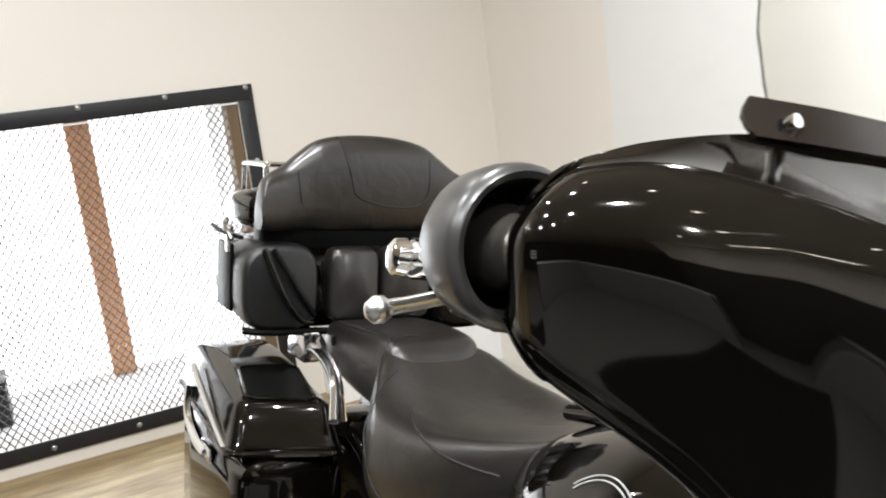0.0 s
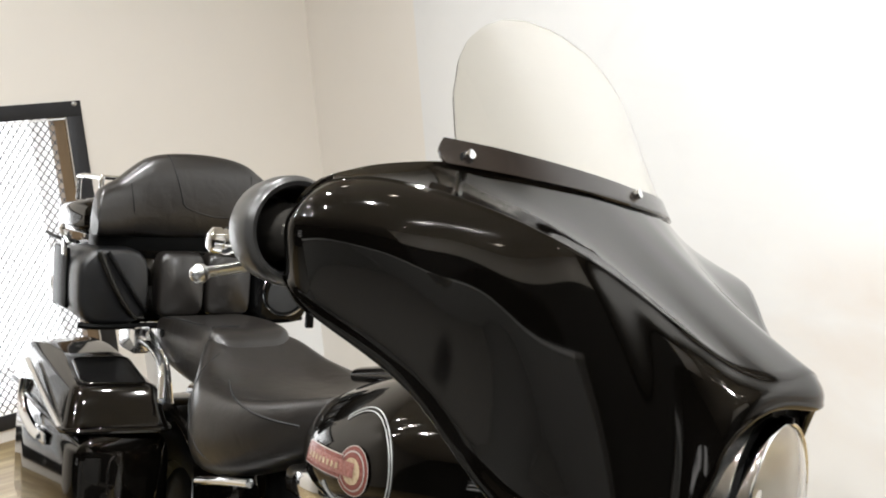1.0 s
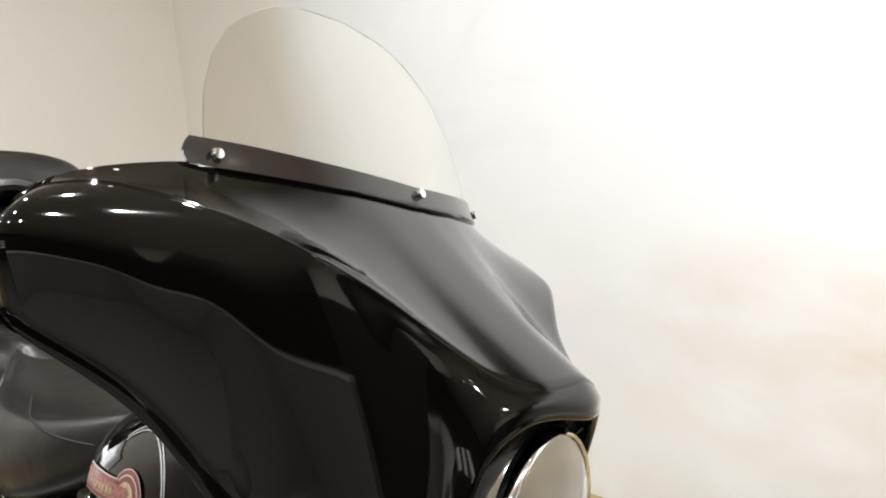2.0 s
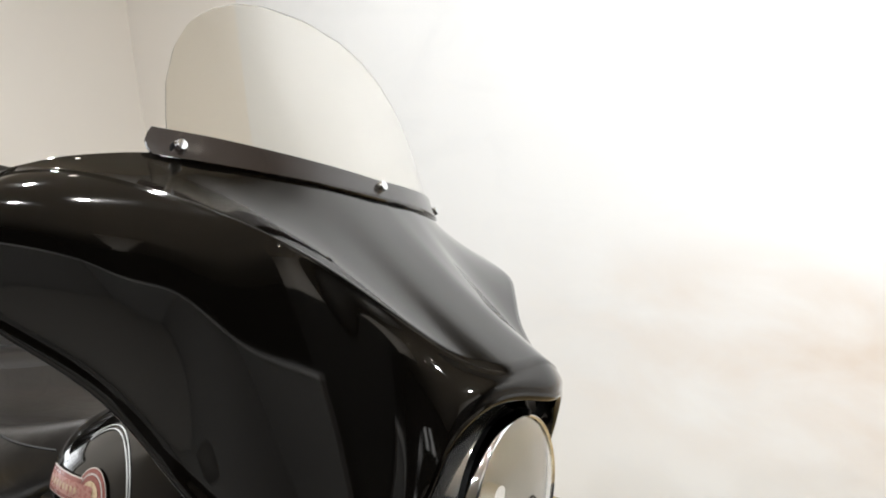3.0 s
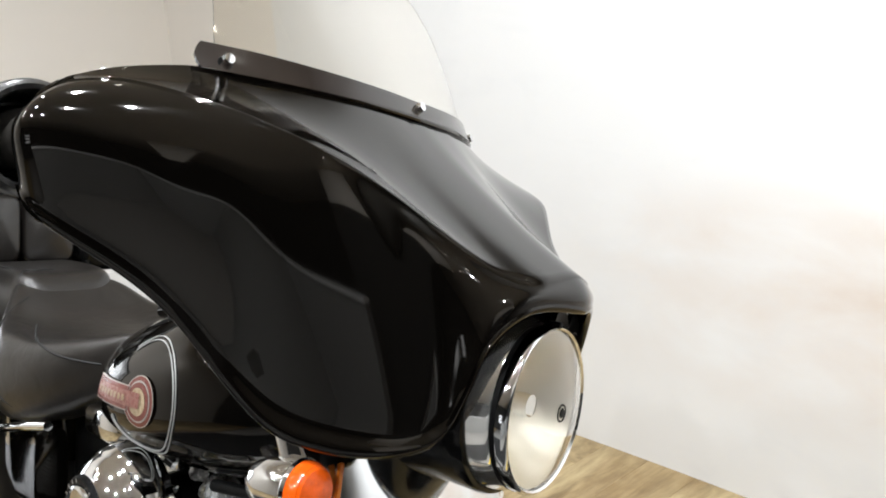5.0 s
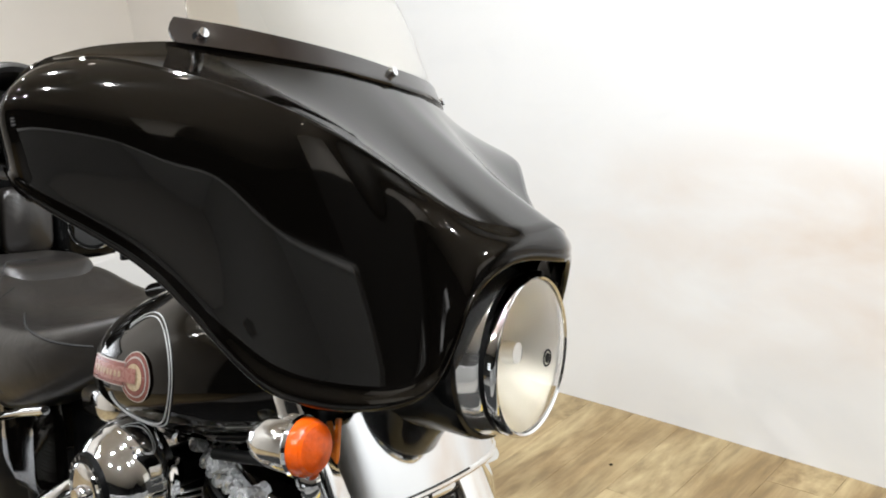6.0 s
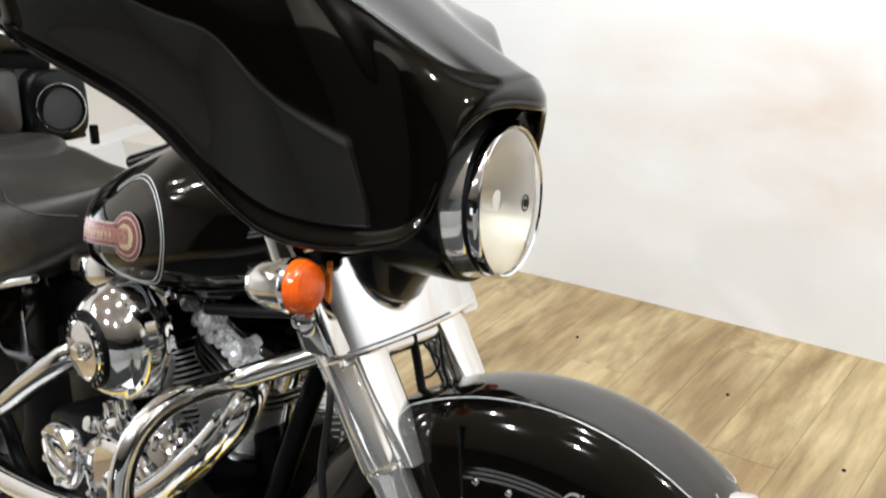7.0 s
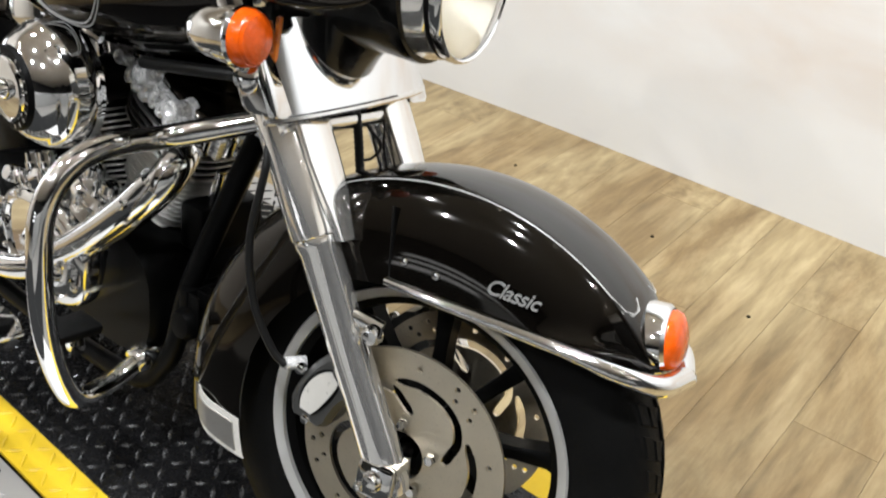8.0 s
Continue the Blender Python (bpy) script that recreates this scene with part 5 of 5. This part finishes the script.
# -- saddlebags --
def saddlebag(s):
    o, i = s * .345, s * .125
    c, w = (o + i) / 2, abs(o - i) / 2
    body = main("saddlebag", loft([oval((x, c + s * dy, z), (0, 1, 0), (0, 0, 1), w * k, h, 36, 6) for x, k, z, h, dy in
                ((-1.475, .80, .50, .13, 0), (-1.49, .96, .50, .152, 0), (-1.56, 1.0, .49, .165, 0), (-1.95, 1.0, .48, .170, 0), (-2.10, .9, .47, .15, 0), (-2.13, .6, .47, .10, 0))]), PAINT, "glossy black hard saddlebag with chrome latch", 50)
    def ring(z, front_in, front_out, back_out, back_in, r):
        """A loop with rounded corners, higher towards the back where z is a pair."""
        z0, z1 = z if isinstance(z, tuple) else (z, z)
        cs = [Vector((x, s * y, zz)) for (x, y), zz in zip((front_in, front_out, back_out, back_in), (z0, z0, z1, z1))]
        out = []
        for k in range(4):
            a, p, q = cs[k - 1], cs[k], cs[(k + 1) % 4]
            u, v = p + (a - p).normalized() * r, p + (q - p).normalized() * r
            out += [u * (1 - f) ** 2 + p * 2 * f * (1 - f) + v * f * f for f in [j / 6 for j in range(7)]]
        return out

    part("bag_lid", loft([ring(.660, (-1.452, .140), (-1.516, .350), (-2.11, .345), (-2.11, .13), .03),
                          ring(.672, (-1.449, .138), (-1.513, .353), (-2.12, .348), (-2.12, .128), .03),
                          ring((.682, .690), (-1.456, .141), (-1.518, .348), (-2.11, .343), (-2.11, .132), .03),
                          ring((.716, .735), (-1.474, .147), (-1.532, .340), (-2.10, .335), (-2.10, .14), .03),
                          ring((.744, .768), (-1.490, .152), (-1.545, .332), (-2.07, .325), (-2.07, .15), .03),
                          ring((.752, .782), (-1.497, .156), (-1.551, .326), (-2.03, .315), (-2.03, .155), .03),
                          ring((.755, .790), (-1.508, .166), (-1.560, .315), (-1.93, .295), (-1.90, .160), .03),
                          ring((.757, .780), (-1.519, .176), (-1.569, .306), (-1.76, .282), (-1.73, .158), .03)], caps=False), PAINT, body, "", 50)
    part("lid_tray", loft([ring((.757, .780), (-1.519, .176), (-1.569, .306), (-1.76, .282), (-1.73, .158), .03),
                           ring((.752, .770), (-1.528, .183), (-1.577, .299), (-1.745, .276), (-1.715, .165), .03),
                           ring((.728, .735), (-1.540, .188), (-1.588, .294), (-1.725, .272), (-1.700, .170), .03)]), SATIN, body, "sunken matt black tray", 50)
    rim_line = ring((.7585, .781), (-1.519, .176), (-1.569, .306), (-1.76, .282), (-1.73, .158), .03)
    part("tray_lip", tube(rim_line + rim_line[:1], .0028, 8), PAINT, body)
    lip_line = ring((.666, .668), (-1.448, .138), (-1.512, .354), (-2.12, .349), (-2.12, .128), .03)
    part("lid_rim", tube(lip_line + lip_line[:1], .0070, 8), PAINT, body)
    part("lid_strip", tube([(-1.535, s * .352, .664), (-1.60, s * .353, .678), (-1.75, s * .352, .712), (-1.915, s * .349, .750)], .0075, 10, 24), CHROME, body, "chrome strip along the lid")
    lt = part("latch", tube([(-1.93, s * .352, .70), (-1.92, s * .358, .655), (-1.88, s * .360, .625), (-1.80, s * .358, .605), (-1.74, s * .352, .600)], .013, 10, 18, .6), CHROME, body, "chrome latch")
    part("latch_plate", box((-1.80, s * .349 - .005, .585), (-1.70, s * .349 + .005, .615), .004), CHROME, lt)


saddlebag(-1)
saddlebag(1)
for s in (-1, 1):
    main("trunk_strut", tube([(-1.55, s * .11, .70), (-1.56, s * .125, .80), (-1.70, s * .13, .865)], .011, 10, 16, .6), CHROME, "chrome trunk support strut")
    main("rear_rail", tube([(-1.42, s * .175, .74), (-1.50, s * .15, .80), (-1.60, s * .145, .83), (-1.76, s * .15, .84)], .010, 10, 24), CHROME, "chrome grab rail")
    main("trunk_mount", box((-1.78, s * .145 - .02, .80), (-1.66, s * .145 + .02, .868), .006), CHROME, "polished trunk bracket")
main("trunk_rack", tube([(-1.60, -.12, .86), (-1.60, .12, .86)], .010, 10), SATIN)
main("rear_fender", loft([oval((-1.613 + r * math.cos(a), 0, .318 + r * math.sin(a)), (0, 1, 0), (math.cos(a), 0, math.sin(a)), .10, .02, 20, 4) for r, a in [(.36, radians(170 - 10 * k)) for k in range(15)]]), PAINT)
rear = main("rear_wheel", lathe(tyre_profile, axis_matrix((-1.613, 0, .318), (0, -1, 0)), 48), RUBBER, "black rear tyre")
part("hub", lathe([(0, -.06), (.06, -.055), (.19, -.03), (.21, -.05), (.21, .05), (.19, .03), (.06, .055), (0, .06)], axis_matrix((-1.613, 0, .318), (0, -1, 0)), 40), SATIN, rear)

# -- side cover and frame --
main("side_cover", loft([oval((x, -.15 + .02 * k, z), (0, 1, 0), (0, 0, 1), .03, h, 24, 4) for k, (x, z, h) in enumerate(((-1.02, .60, .07), (-1.08, .59, .10), (-1.25, .57, .11), (-1.36, .56, .10)))]), PAINT)
for s in (-1, 1):
    main("frame_tube", tube([(-.24, 0, .90), (-.30, s * .04, .72), (-.40, s * .10, .42), (-.46, s * .11, .24), (-.60, s * .12, .17), (-1.2, s * .12, .17), (-1.35, s * .12, .30)], .0165, 12, 50), SATIN, "black frame down tube")
    main("frame_rail", tube([(-.27, s * .03, .86), (-.5, s * .05, .80), (-.9, s * .07, .74), (-1.3, s * .09, .70)], .016, 12, 30), SATIN)
main("steering_neck", tube([(-.21, 0, .76), (-.31, 0, .97)], .036, 20), PAINT, "black steering head")
main("neck_cover", loft([oval((x, 0, z), (0, 1, 0), (.45, 0, .9), w, .05, 20, 3) for x, z, w in ((-.26, .70, .05), (-.30, .74, .075), (-.36, .79, .08), (-.42, .82, .06))]), PAINT)
main("wire_loom", tube([(-.30, -.06, .74), (-.38, -.10, .735), (-.50, -.12, .72)], .009, 10, 20), HOSE)
main("battery_box", box((-1.05, -.10, .38), (-.90, .10, .70), .012), SATIN)
main("side_stand", tube([(-.75, .16, .19), (-.72, .24, .10), (-.70, .305, .07)], .012, 10, 12), SATIN, "black side stand, folded out")

# -- engine --
CRANK = Vector((-.650, 0, .340))
engine = main("engine", loft([oval((-.65, y, .33), (1, 0, 0), (0, 0, 1), .18 * k, .115 * k, 40, 3) for y, k in ((.13, .85), (.12, 1), (-.11, 1), (-.125, .94))]), SATIN, "chrome and black V-twin engine", 50)


def cylinder(lean):
    d = Vector((math.sin(radians(lean)), 0, math.cos(radians(lean))))
    m = axis_matrix(CRANK + d * .10, d)
    cyl = part("cylinder", loft([[m @ q for q in oval((0, 0, h), (1, 0, 0), (0, 1, 0), .062, .068, 32, 3)] for h in (0, .165)]), SATIN, engine, "black finned cylinder with bright fin edges", 50)
    for k in range(15):
        h = .011 + k * .0100
        w = .070 if k < 5 else .078
        part("fin", loft([[m @ q for q in oval((0, 0, h + dh), (1, 0, 0), (0, 1, 0), w * f, (w + .006) * f, 32, 3.2)] for dh, f in ((-.0016, .985), (-.0008, 1), (.0008, 1), (.0016, .985))]), BRUSHED, cyl)
    hd = part("cylinder_head", loft([[m @ q for q in oval((0, 0, h), (1, 0, 0), (0, 1, 0), a, b, 32, 4)] for h, a, b in ((.168, .088, .095), (.19, .092, .098), (.215, .086, .094), (.225, .078, .088))]), SATIN, engine, "black cylinder head", 50)
    for k in range(4):
        part("head_fin", loft([[m @ q for q in oval((0, 0, .172 + k * .013 + dh), (1, 0, 0), (0, 1, 0), .094 * f, .1015 * f, 32, 4)] for dh, f in ((-.002, .985), (0, 1), (.002, .985))]), BRUSHED, hd)
    rk = part("rocker_cover", loft([[m @ q for q in oval((0, 0, h), (1, 0, 0), (0, 1, 0), a, b, 40, 4.5)] for h, a, b in ((.226, .080, .100), (.230, .086, .108), (.240, .087, .109), (.244, .082, .104), (.249, .082, .104), (.254, .086, .108), (.260, .084, .106), (.264, .076, .098))]), ALU, engine, "polished rocker cover", 25)
    part("rocker_top", loft([[m @ q for q in oval((0, 0, h), (1, 0, 0), (0, 1, 0), a, b, 40, 4)] for h, a, b in ((.263, .074, .096), (.272, .070, .090), (.282, .056, .074), (.286, .04, .055))]), PAINT, rk, "gloss black rocker top", 40)
    for u, v in ((-.074, -.092), (-.037, -.104), (0, -.108), (.037, -.104), (.074, -.092), (.086, -.04), (.086, .03), (-.074, .092), (.074, .092)):
        part("cover_lug", lathe([(0, .022), (.007, .022), (.0075, .018), (.0105, .016), (.0115, -.012), (.010, -.016)], m @ Matrix.Translation((u, v, .246)), 12), CHROME, rk)
    for u in (-.056, -.020, .018, .054):
        part("rocker_rib", loft([[m @ Vector((u + du, -.100 - dy, h)) for du, dy in ((-.006, 0), (-.005, .010), (.005, .010), (.006, 0))] for h in (.228, .262)]), ALU, rk, smooth=30)
    for u, v in ((.055, -.112), (-.018, -.112)):
        part("rocker_boss", lathe([(0, .016), (.010, .015), (.014, .008), (.015, -.01)], m @ axis_matrix((u, v + .008, .236), (0, -1, .15)), 16), CHROME, rk)
    # two push-rod tubes
    for u in (-.028, .034):
        part("pushrod_tube", tube([m @ Vector((u, -.098, .19)), m @ Vector((u * .6, -.105, .06)), m @ Vector((u * .3, -.105, -.02))], .0095, 12, 10), CHROME, engine, "chrome push-rod tube")
    return rk


front_rocker = cylinder(25)
# bosses and cast lumps along the front cover's side
for at, r in (((-.540, -.088, .688), .017), ((-.466, -.088, .652), .018), ((-.600, -.084, .700), .012)):
    boss = part("side_boss", lathe([(0, .012), (r * .35, .013), (r * .55, .017), (r * .85, .016), (r, .010), (r * 1.05, -.012), (r * 1.5, -.020)], axis_matrix(at, (.15, -1, .3)), 20), ALU, front_rocker)
for k in range(8):
    f = k / 7
    at = Vector((-.590 + .145 * f, -.087, .672 - .054 * f))
    r = .0075 + .002 * (k % 3)
    part("cast_lump", lathe([(0, r * .9), (r * .5, r * .8), (r * .9, r * .35), (r, -r * .4)], axis_matrix(at, (.1, -1, .2 + .1 * (k % 2))), 12), ALU, front_rocker)
    top = at + Vector((.016, .002, .026))
    part("cast_rib", tube([at + Vector((0, -.003, .003)), at.lerp(top, .5) + Vector((0, -.006, 0)), top], .0042 + .001 * (k % 2), 8, 8), ALU, front_rocker)
cylinder(-20)
cam_cover = part("cam_cover", loft([oval((-.69, y, .378), (1, 0, 0), (0, 0, 1), .132 * k, .090 * k, 40, 2.6) for y, k in ((-.12, 1), (-.175, 1), (-.188, .97), (-.194, .90), (-.195, .80), (-.190, .78))]), CHROME, engine, "chrome cam cover")
part("timer_cover", lathe([(0, .014), (.038, .013), (.046, .008), (.048, 0)], axis_matrix((-.655, -.190, .372), (0, -1, 0)), 32), CHROME, engine)
for k in range(5):
    a = 2 * math.pi * k / 5
    bolt_at(cam_cover, (-.655 + .042 * math.cos(a), -.203, .372 + .042 * math.sin(a)), (0, -1, 0), .006)
for dx, dz in ((-.10, .05), (-.05, .085), (.03, .088), (.09, .05), (.10, -.03), (-.10, -.04), (.04, -.085)):
    bolt_at(cam_cover, (-.69 + dx * 1.1, -.194, .378 + dz * .9), (0, -1, 0), .007)


def lifter_cover(x, y, z, tilt):
    """A cast cover at the foot of a pair of push rods."""
    m = Matrix.Translation((x, y, z)) @ Matrix.Rotation(radians(tilt), 4, "Y")
    cov = part("lifter_cover", loft([[m @ q for q in oval((0, 0, h), (1, 0, 0), (0, 1, 0), .046 * k, .034 * k, 28, 3.2)] for h, k in ((-.03, 1), (.0, 1.0), (.006, 1.08), (.013, 1.08), (.018, .96), (.024, .80))]), CHROME, engine, "chrome lifter cover", 40)
    for u in (-.022, .024):
        part("rod_collar", lathe([(.0095, .030), (.014, .028), (.015, .014), (.017, .012), (.017, 0)], m @ Matrix.Translation((u, -.002, .020)), 18), CHROME, cov)
    for u, v in ((-.042, -.026), (.042, -.026), (0, -.036), (-.042, .026), (.042, .026)):
        part("cover_bolt", lathe([(0, .010), (.005, .010), (.0075, .007), (.0075, -.012)], m @ Matrix.Translation((u, v, .013)), 12), CHROME, cov)


lifter_cover(-.735, -.150, .470, -18)
lifter_cover(-.590, -.140, .485, 18)
box_side = part("gearbox_cover", loft([oval((-.885, y, .385), (1, 0, 0), (0, 0, 1), .085 * k, .080 * k, 32, 3) for y, k in ((-.08, 1), (-.165, 1), (-.178, .95), (-.182, .86))]), SATIN, engine, "black gearbox end cover", 45)
part("bearing_door", loft([oval((-.885, y, .388), (1, 0, 0), (0, 0, 1), .058 * k, .060 * k, 28, 2.8) for y, k in ((-.178, 1.0), (-.198, 1.0), (-.206, .92), (-.208, .7), (-.202, .66))]), CHROME, box_side, "lumpy chrome bearing cover", 40)
for k in range(6):
    a = 2 * math.pi * (k + .3) / 6
    bolt_at(box_side, (-.885 + .050 * math.cos(a), -.206, .388 + .052 * math.sin(a)), (0, -1, 0), .0085)
part("cover_rib", tube([(-.92, -.206, .41), (-.885, -.216, .395), (-.85, -.206, .37)], .010, 10, 12), CHROME, box_side)
part("breather_bolt", lathe([(0, .03), (.012, .028), (.016, .02), (.016, 0)], axis_matrix((-.80, -.16, .46), (0, -.9, .4)), 14), CHROME, engine)
part("oil_filter", lathe([(0, .09), (.030, .088), (.037, .078), (.038, 0)], axis_matrix((-.47, -.02, .29), (.95, 0, .1)), 28), CHROME, engine, "chrome oil filter")
cooler = main("voltage_regulator", box((-.405, -.125, .325), (-.385, .05, .405), .004), SATIN, "finned black regulator")
for k in range(11):
    part("cooling_fin", box((-.385, -.122 + k * .0165, .328), (-.360, -.1185 + k * .0165, .402), .001), SATIN, cooler, smooth=0)
part("end_cap", lathe([(0, .012), (.020, .010), (.026, 0), (.026, -.02)], axis_matrix((-.385, -.128, .352), (0, -1, .1)), 20), SATIN, cooler)
main("horn_bracket", box((-.50, -.06, .42), (-.44, .06, .50), .01), SATIN)

# -- air cleaner --
AC = axis_matrix((-.612, -.170, .668), (0, -1, 0)) @ Matrix.Scale(.94, 4)
air = main("air_cleaner", lathe([(.080, -.010), (.092, -.008), (.0955, .000), (.1005, .008), (.1015, .018), (.0995, .024), (.0985, .036), (.0955, .047), (.0905, .056), (.0885, .0575), (.086, .063), (.079, .073), (.071, .082), (.0635, .0875)], AC, 64), CHROME, "round chrome air cleaner cover with black ring", 30)
part("black_ring", lathe([(.0640, .0870), (.0630, .0915), (.060, .0950), (.052, .0955), (.050, .093)], AC, 48), SATIN, air, "black ring with plain pale bars")
part("insert", lathe([(.0505, .093), (.049, .099), (.045, .101), (.043, .0985), (.020, .1005), (0, .101)], AC, 48), CHROME, air, "polished round insert")
part("centre_bolt", lathe([(0, .014), (.013, .013), (.016, .007), (.017, 0)], AC @ Matrix.Translation((0, 0, .100)), 18), CHROME, air)
for k in range(22):
    a = 2 * math.pi * k / 22
    if k % 11 in (0, 10):
        continue
    part("ring_bar", box((-.0012, -.0030, 0), (.0012, .0030, .0008), 0, AC @ Matrix.Rotation(a, 4, "Z") @ Matrix.Translation((0, .0560, .0956))), BOLT, air, smooth=0)
part("breather", box((-.66, -.165, .565), (-.61, -.12, .61), .008), CHROME, air)
part("intake_plate", lathe([(.0, -.012), (.075, -.012), (.082, -.010)], AC, 40), SATIN, air)
main("intake", tube([(-.62, -.13, .668), (-.66, -.03, .66), (-.72, .0, .66)], .032, 16, 8), SATIN)
main("ignition_cover", loft([oval((x, -.135, z), (0, 1, 0), (0, 0, 1), w, h, 24, 4) for x, w, z, h in ((-.845, .022, .735, .018), (-.835, .030, .737, .025), (-.76, .033, .742, .030), (-.715, .030, .745, .026), (-.70, .020, .746, .016))]), CHROME, "chrome cover with an amber corner")
main("amber_tag", box((-.655, -.178, .768), (-.615, -.166, .778), .003), AMBER_DEEP, "small amber tag")
main("chrome_bracket", tube([(-.60, -.165, .758), (-.56, -.165, .752), (-.54, -.16, .745)], .006, 8, 8), CHROME)
main("choke_rod", tube([(-.605, -.125, .683), (-.585, -.145, .687)], .009, 10), CHROME)
main("throttle_rod", tube([(-.64, -.12, .636), (-.585, -.13, .642)], .005, 10), CHROME)
main("seat_rail_trim", tube([(-1.12, -.205, .655), (-1.0, -.205, .690), (-.90, -.20, .715)], .008, 10, 16), CHROME)

# -- exhaust --
main("exhaust_pipe", tube([(-.47, -.06, .60), (-.43, -.10, .605), (-.415, -.135, .58), (-.46, -.15, .525), (-.56, -.165, .44), (-.68, -.175, .355), (-.80, -.185, .30), (-1.0, -.20, .27), (-1.3, -.22, .26)], .026, 18, 60), CHROME, "chrome front exhaust pipe with heat shield")
main("exhaust_pipe", tube([(-.80, -.06, .60), (-.86, -.12, .585), (-.91, -.165, .555), (-1.0, -.185, .50), (-1.15, -.20, .41), (-1.4, -.22, .30)], .026, 18, 50), CHROME, "chrome rear exhaust pipe")
main("muffler", tube([(-1.25, -.25, .255), (-1.35, -.26, .255), (-2.0, -.27, .27)], [.03, .045, .045, .042], 20, 20), CHROME, "chrome muffler")
main("heat_shield", tube([(-.425, -.150, .570), (-.465, -.166, .523), (-.565, -.182, .438), (-.675, -.192, .362)], .0235, 18, 24), CHROME)
for p in ((-.45, -.19, .535), (-.64, -.215, .385)):
    bolt_at(engine, p, (0, -1, .4), .007)

# -- engine guard --
GUARD = [(-.285, -.07, .690), (-.33, -.115, .672), (-.377, -.165, .653), (-.387, -.24, .650), (-.388, -.298, .628), (-.389, -.332, .575), (-.396, -.337, .480), (-.419, -.322, .380),
         (-.455, -.285, .275), (-.475, -.25, .225), (-.487, -.19, .222), (-.49, -.13, .245)]
for pts in (GUARD, mirrored(GUARD)):
    g = main("engine_guard", tube(pts, .0165, 18, 90), CHROME, "chrome tubular engine guard")
    for q in (pts[0], pts[-1]):
        part("guard_clamp", lathe([(0, .02), (.02, .018), (.024, .008), (.024, -.01), (.02, -.02), (0, -.022)], axis_matrix(q, (0, 1, .2)), 16), CHROME, g)
for s in (-1, 1):
    yb = s * .315
    fb = main("footboard", loft([oval((x, yb, .285), (0, 1, 0), (0, 0, 1), w, .013, 24, 4) for x, w in ((-.585, .025), (-.595, .045), (-.63, .058), (-.82, .060), (-.92, .050), (-.94, .03))]), CHROME, "chrome edged footboard with a tread pad")
    part("board_pad", loft([oval((x, yb, .300), (0, 1, 0), (0, 0, 1), w, .006, 24, 4) for x, w in ((-.605, .03), (-.615, .042), (-.65, .050), (-.82, .052), (-.90, .038))]), SATIN, fb)
    for i in range(12):
        for j in range(4):
            a = radians(45 if (i + j) % 2 else -45)
            part("pad_lug", box((-.010, -.003, 0), (.010, .003, .003), .001, Matrix.Translation((-.628 - i * .0235, yb - .036 + j * .024, .305)) @ Matrix.Rotation(a, 4, "Z")), MUDFLAP, fb, smooth=0)
pedal = main("brake_pedal", tube([(-.64, -.16, .24), (-.56, -.20, .25), (-.50, -.245, .30), (-.475, -.26, .345)], .008, 10, 20), CHROME, "chrome brake pedal")
part("pedal_pad", box((-.50, -.30, .345), (-.44, -.225, .36), .006), RUBBER, pedal)

# ---- floor planks, last ----
PW, PL = 0.182, 1.22
plank_mesh = bpy.data.meshes.new("plank")
bm = box((-PW / 2 + .0004, -PL / 2 + .0004, -.006), (PW / 2 - .0004, PL / 2 - .0004, 0), .0006, seg=1)
bm.to_mesh(plank_mesh)
bm.free()
plank_mesh.materials.append(PLANK)
x, col = -2.75, 0
while x < 2.2:
    top = LEFT_Y - .001
    first = PL * (1.0, 0.38, 0.72, 0.15, 0.55)[col % 5]
    end = RIGHT_Y if x + PW / 2 < -1.95 else -.31
    while top > end + .001:
        length = min(first if top > LEFT_Y - .01 else PL, top - end)
        ob = new("plank", plank_mesh)
        ob.parent = ground
        ob.matrix_basis = pose(x, top - length / 2, FLOOR_Z)
        ob.scale.y = length / PL
        top -= length
    x += PW
    col += 1
bm = bmesh.new()
for x0, x1, y0 in ((BACK_X, -2.75 - PW / 2 - .0005, RIGHT_Y), (x - PW / 2 + .0005, FRONT_X, -.31)):
    k = x0
    while k < x1:
        add_box(bm, (k, y0, -.006), (min(k + PW - .001, x1), LEFT_Y, -.0005))
        k += PW
tagged(part("far_planks", bm, PLANK, ground, smooth=0, m=pose(0, 0, FLOOR_Z)), kind="stuff")
nails = [(-0.845, 1.835), (-.35, 1.42), (-.5, 1.2), (.02, 1.25), (-.9, 1.5)]
for nx, ny in nails:
    tagged(link_mesh("debris", lathe([(0, .004), (.004, .003), (.006, 0)], pose(nx, ny, FLOOR_Z), 7), SATIN), "tiny dark speck of dirt on the floor", "debris", "floor specks")
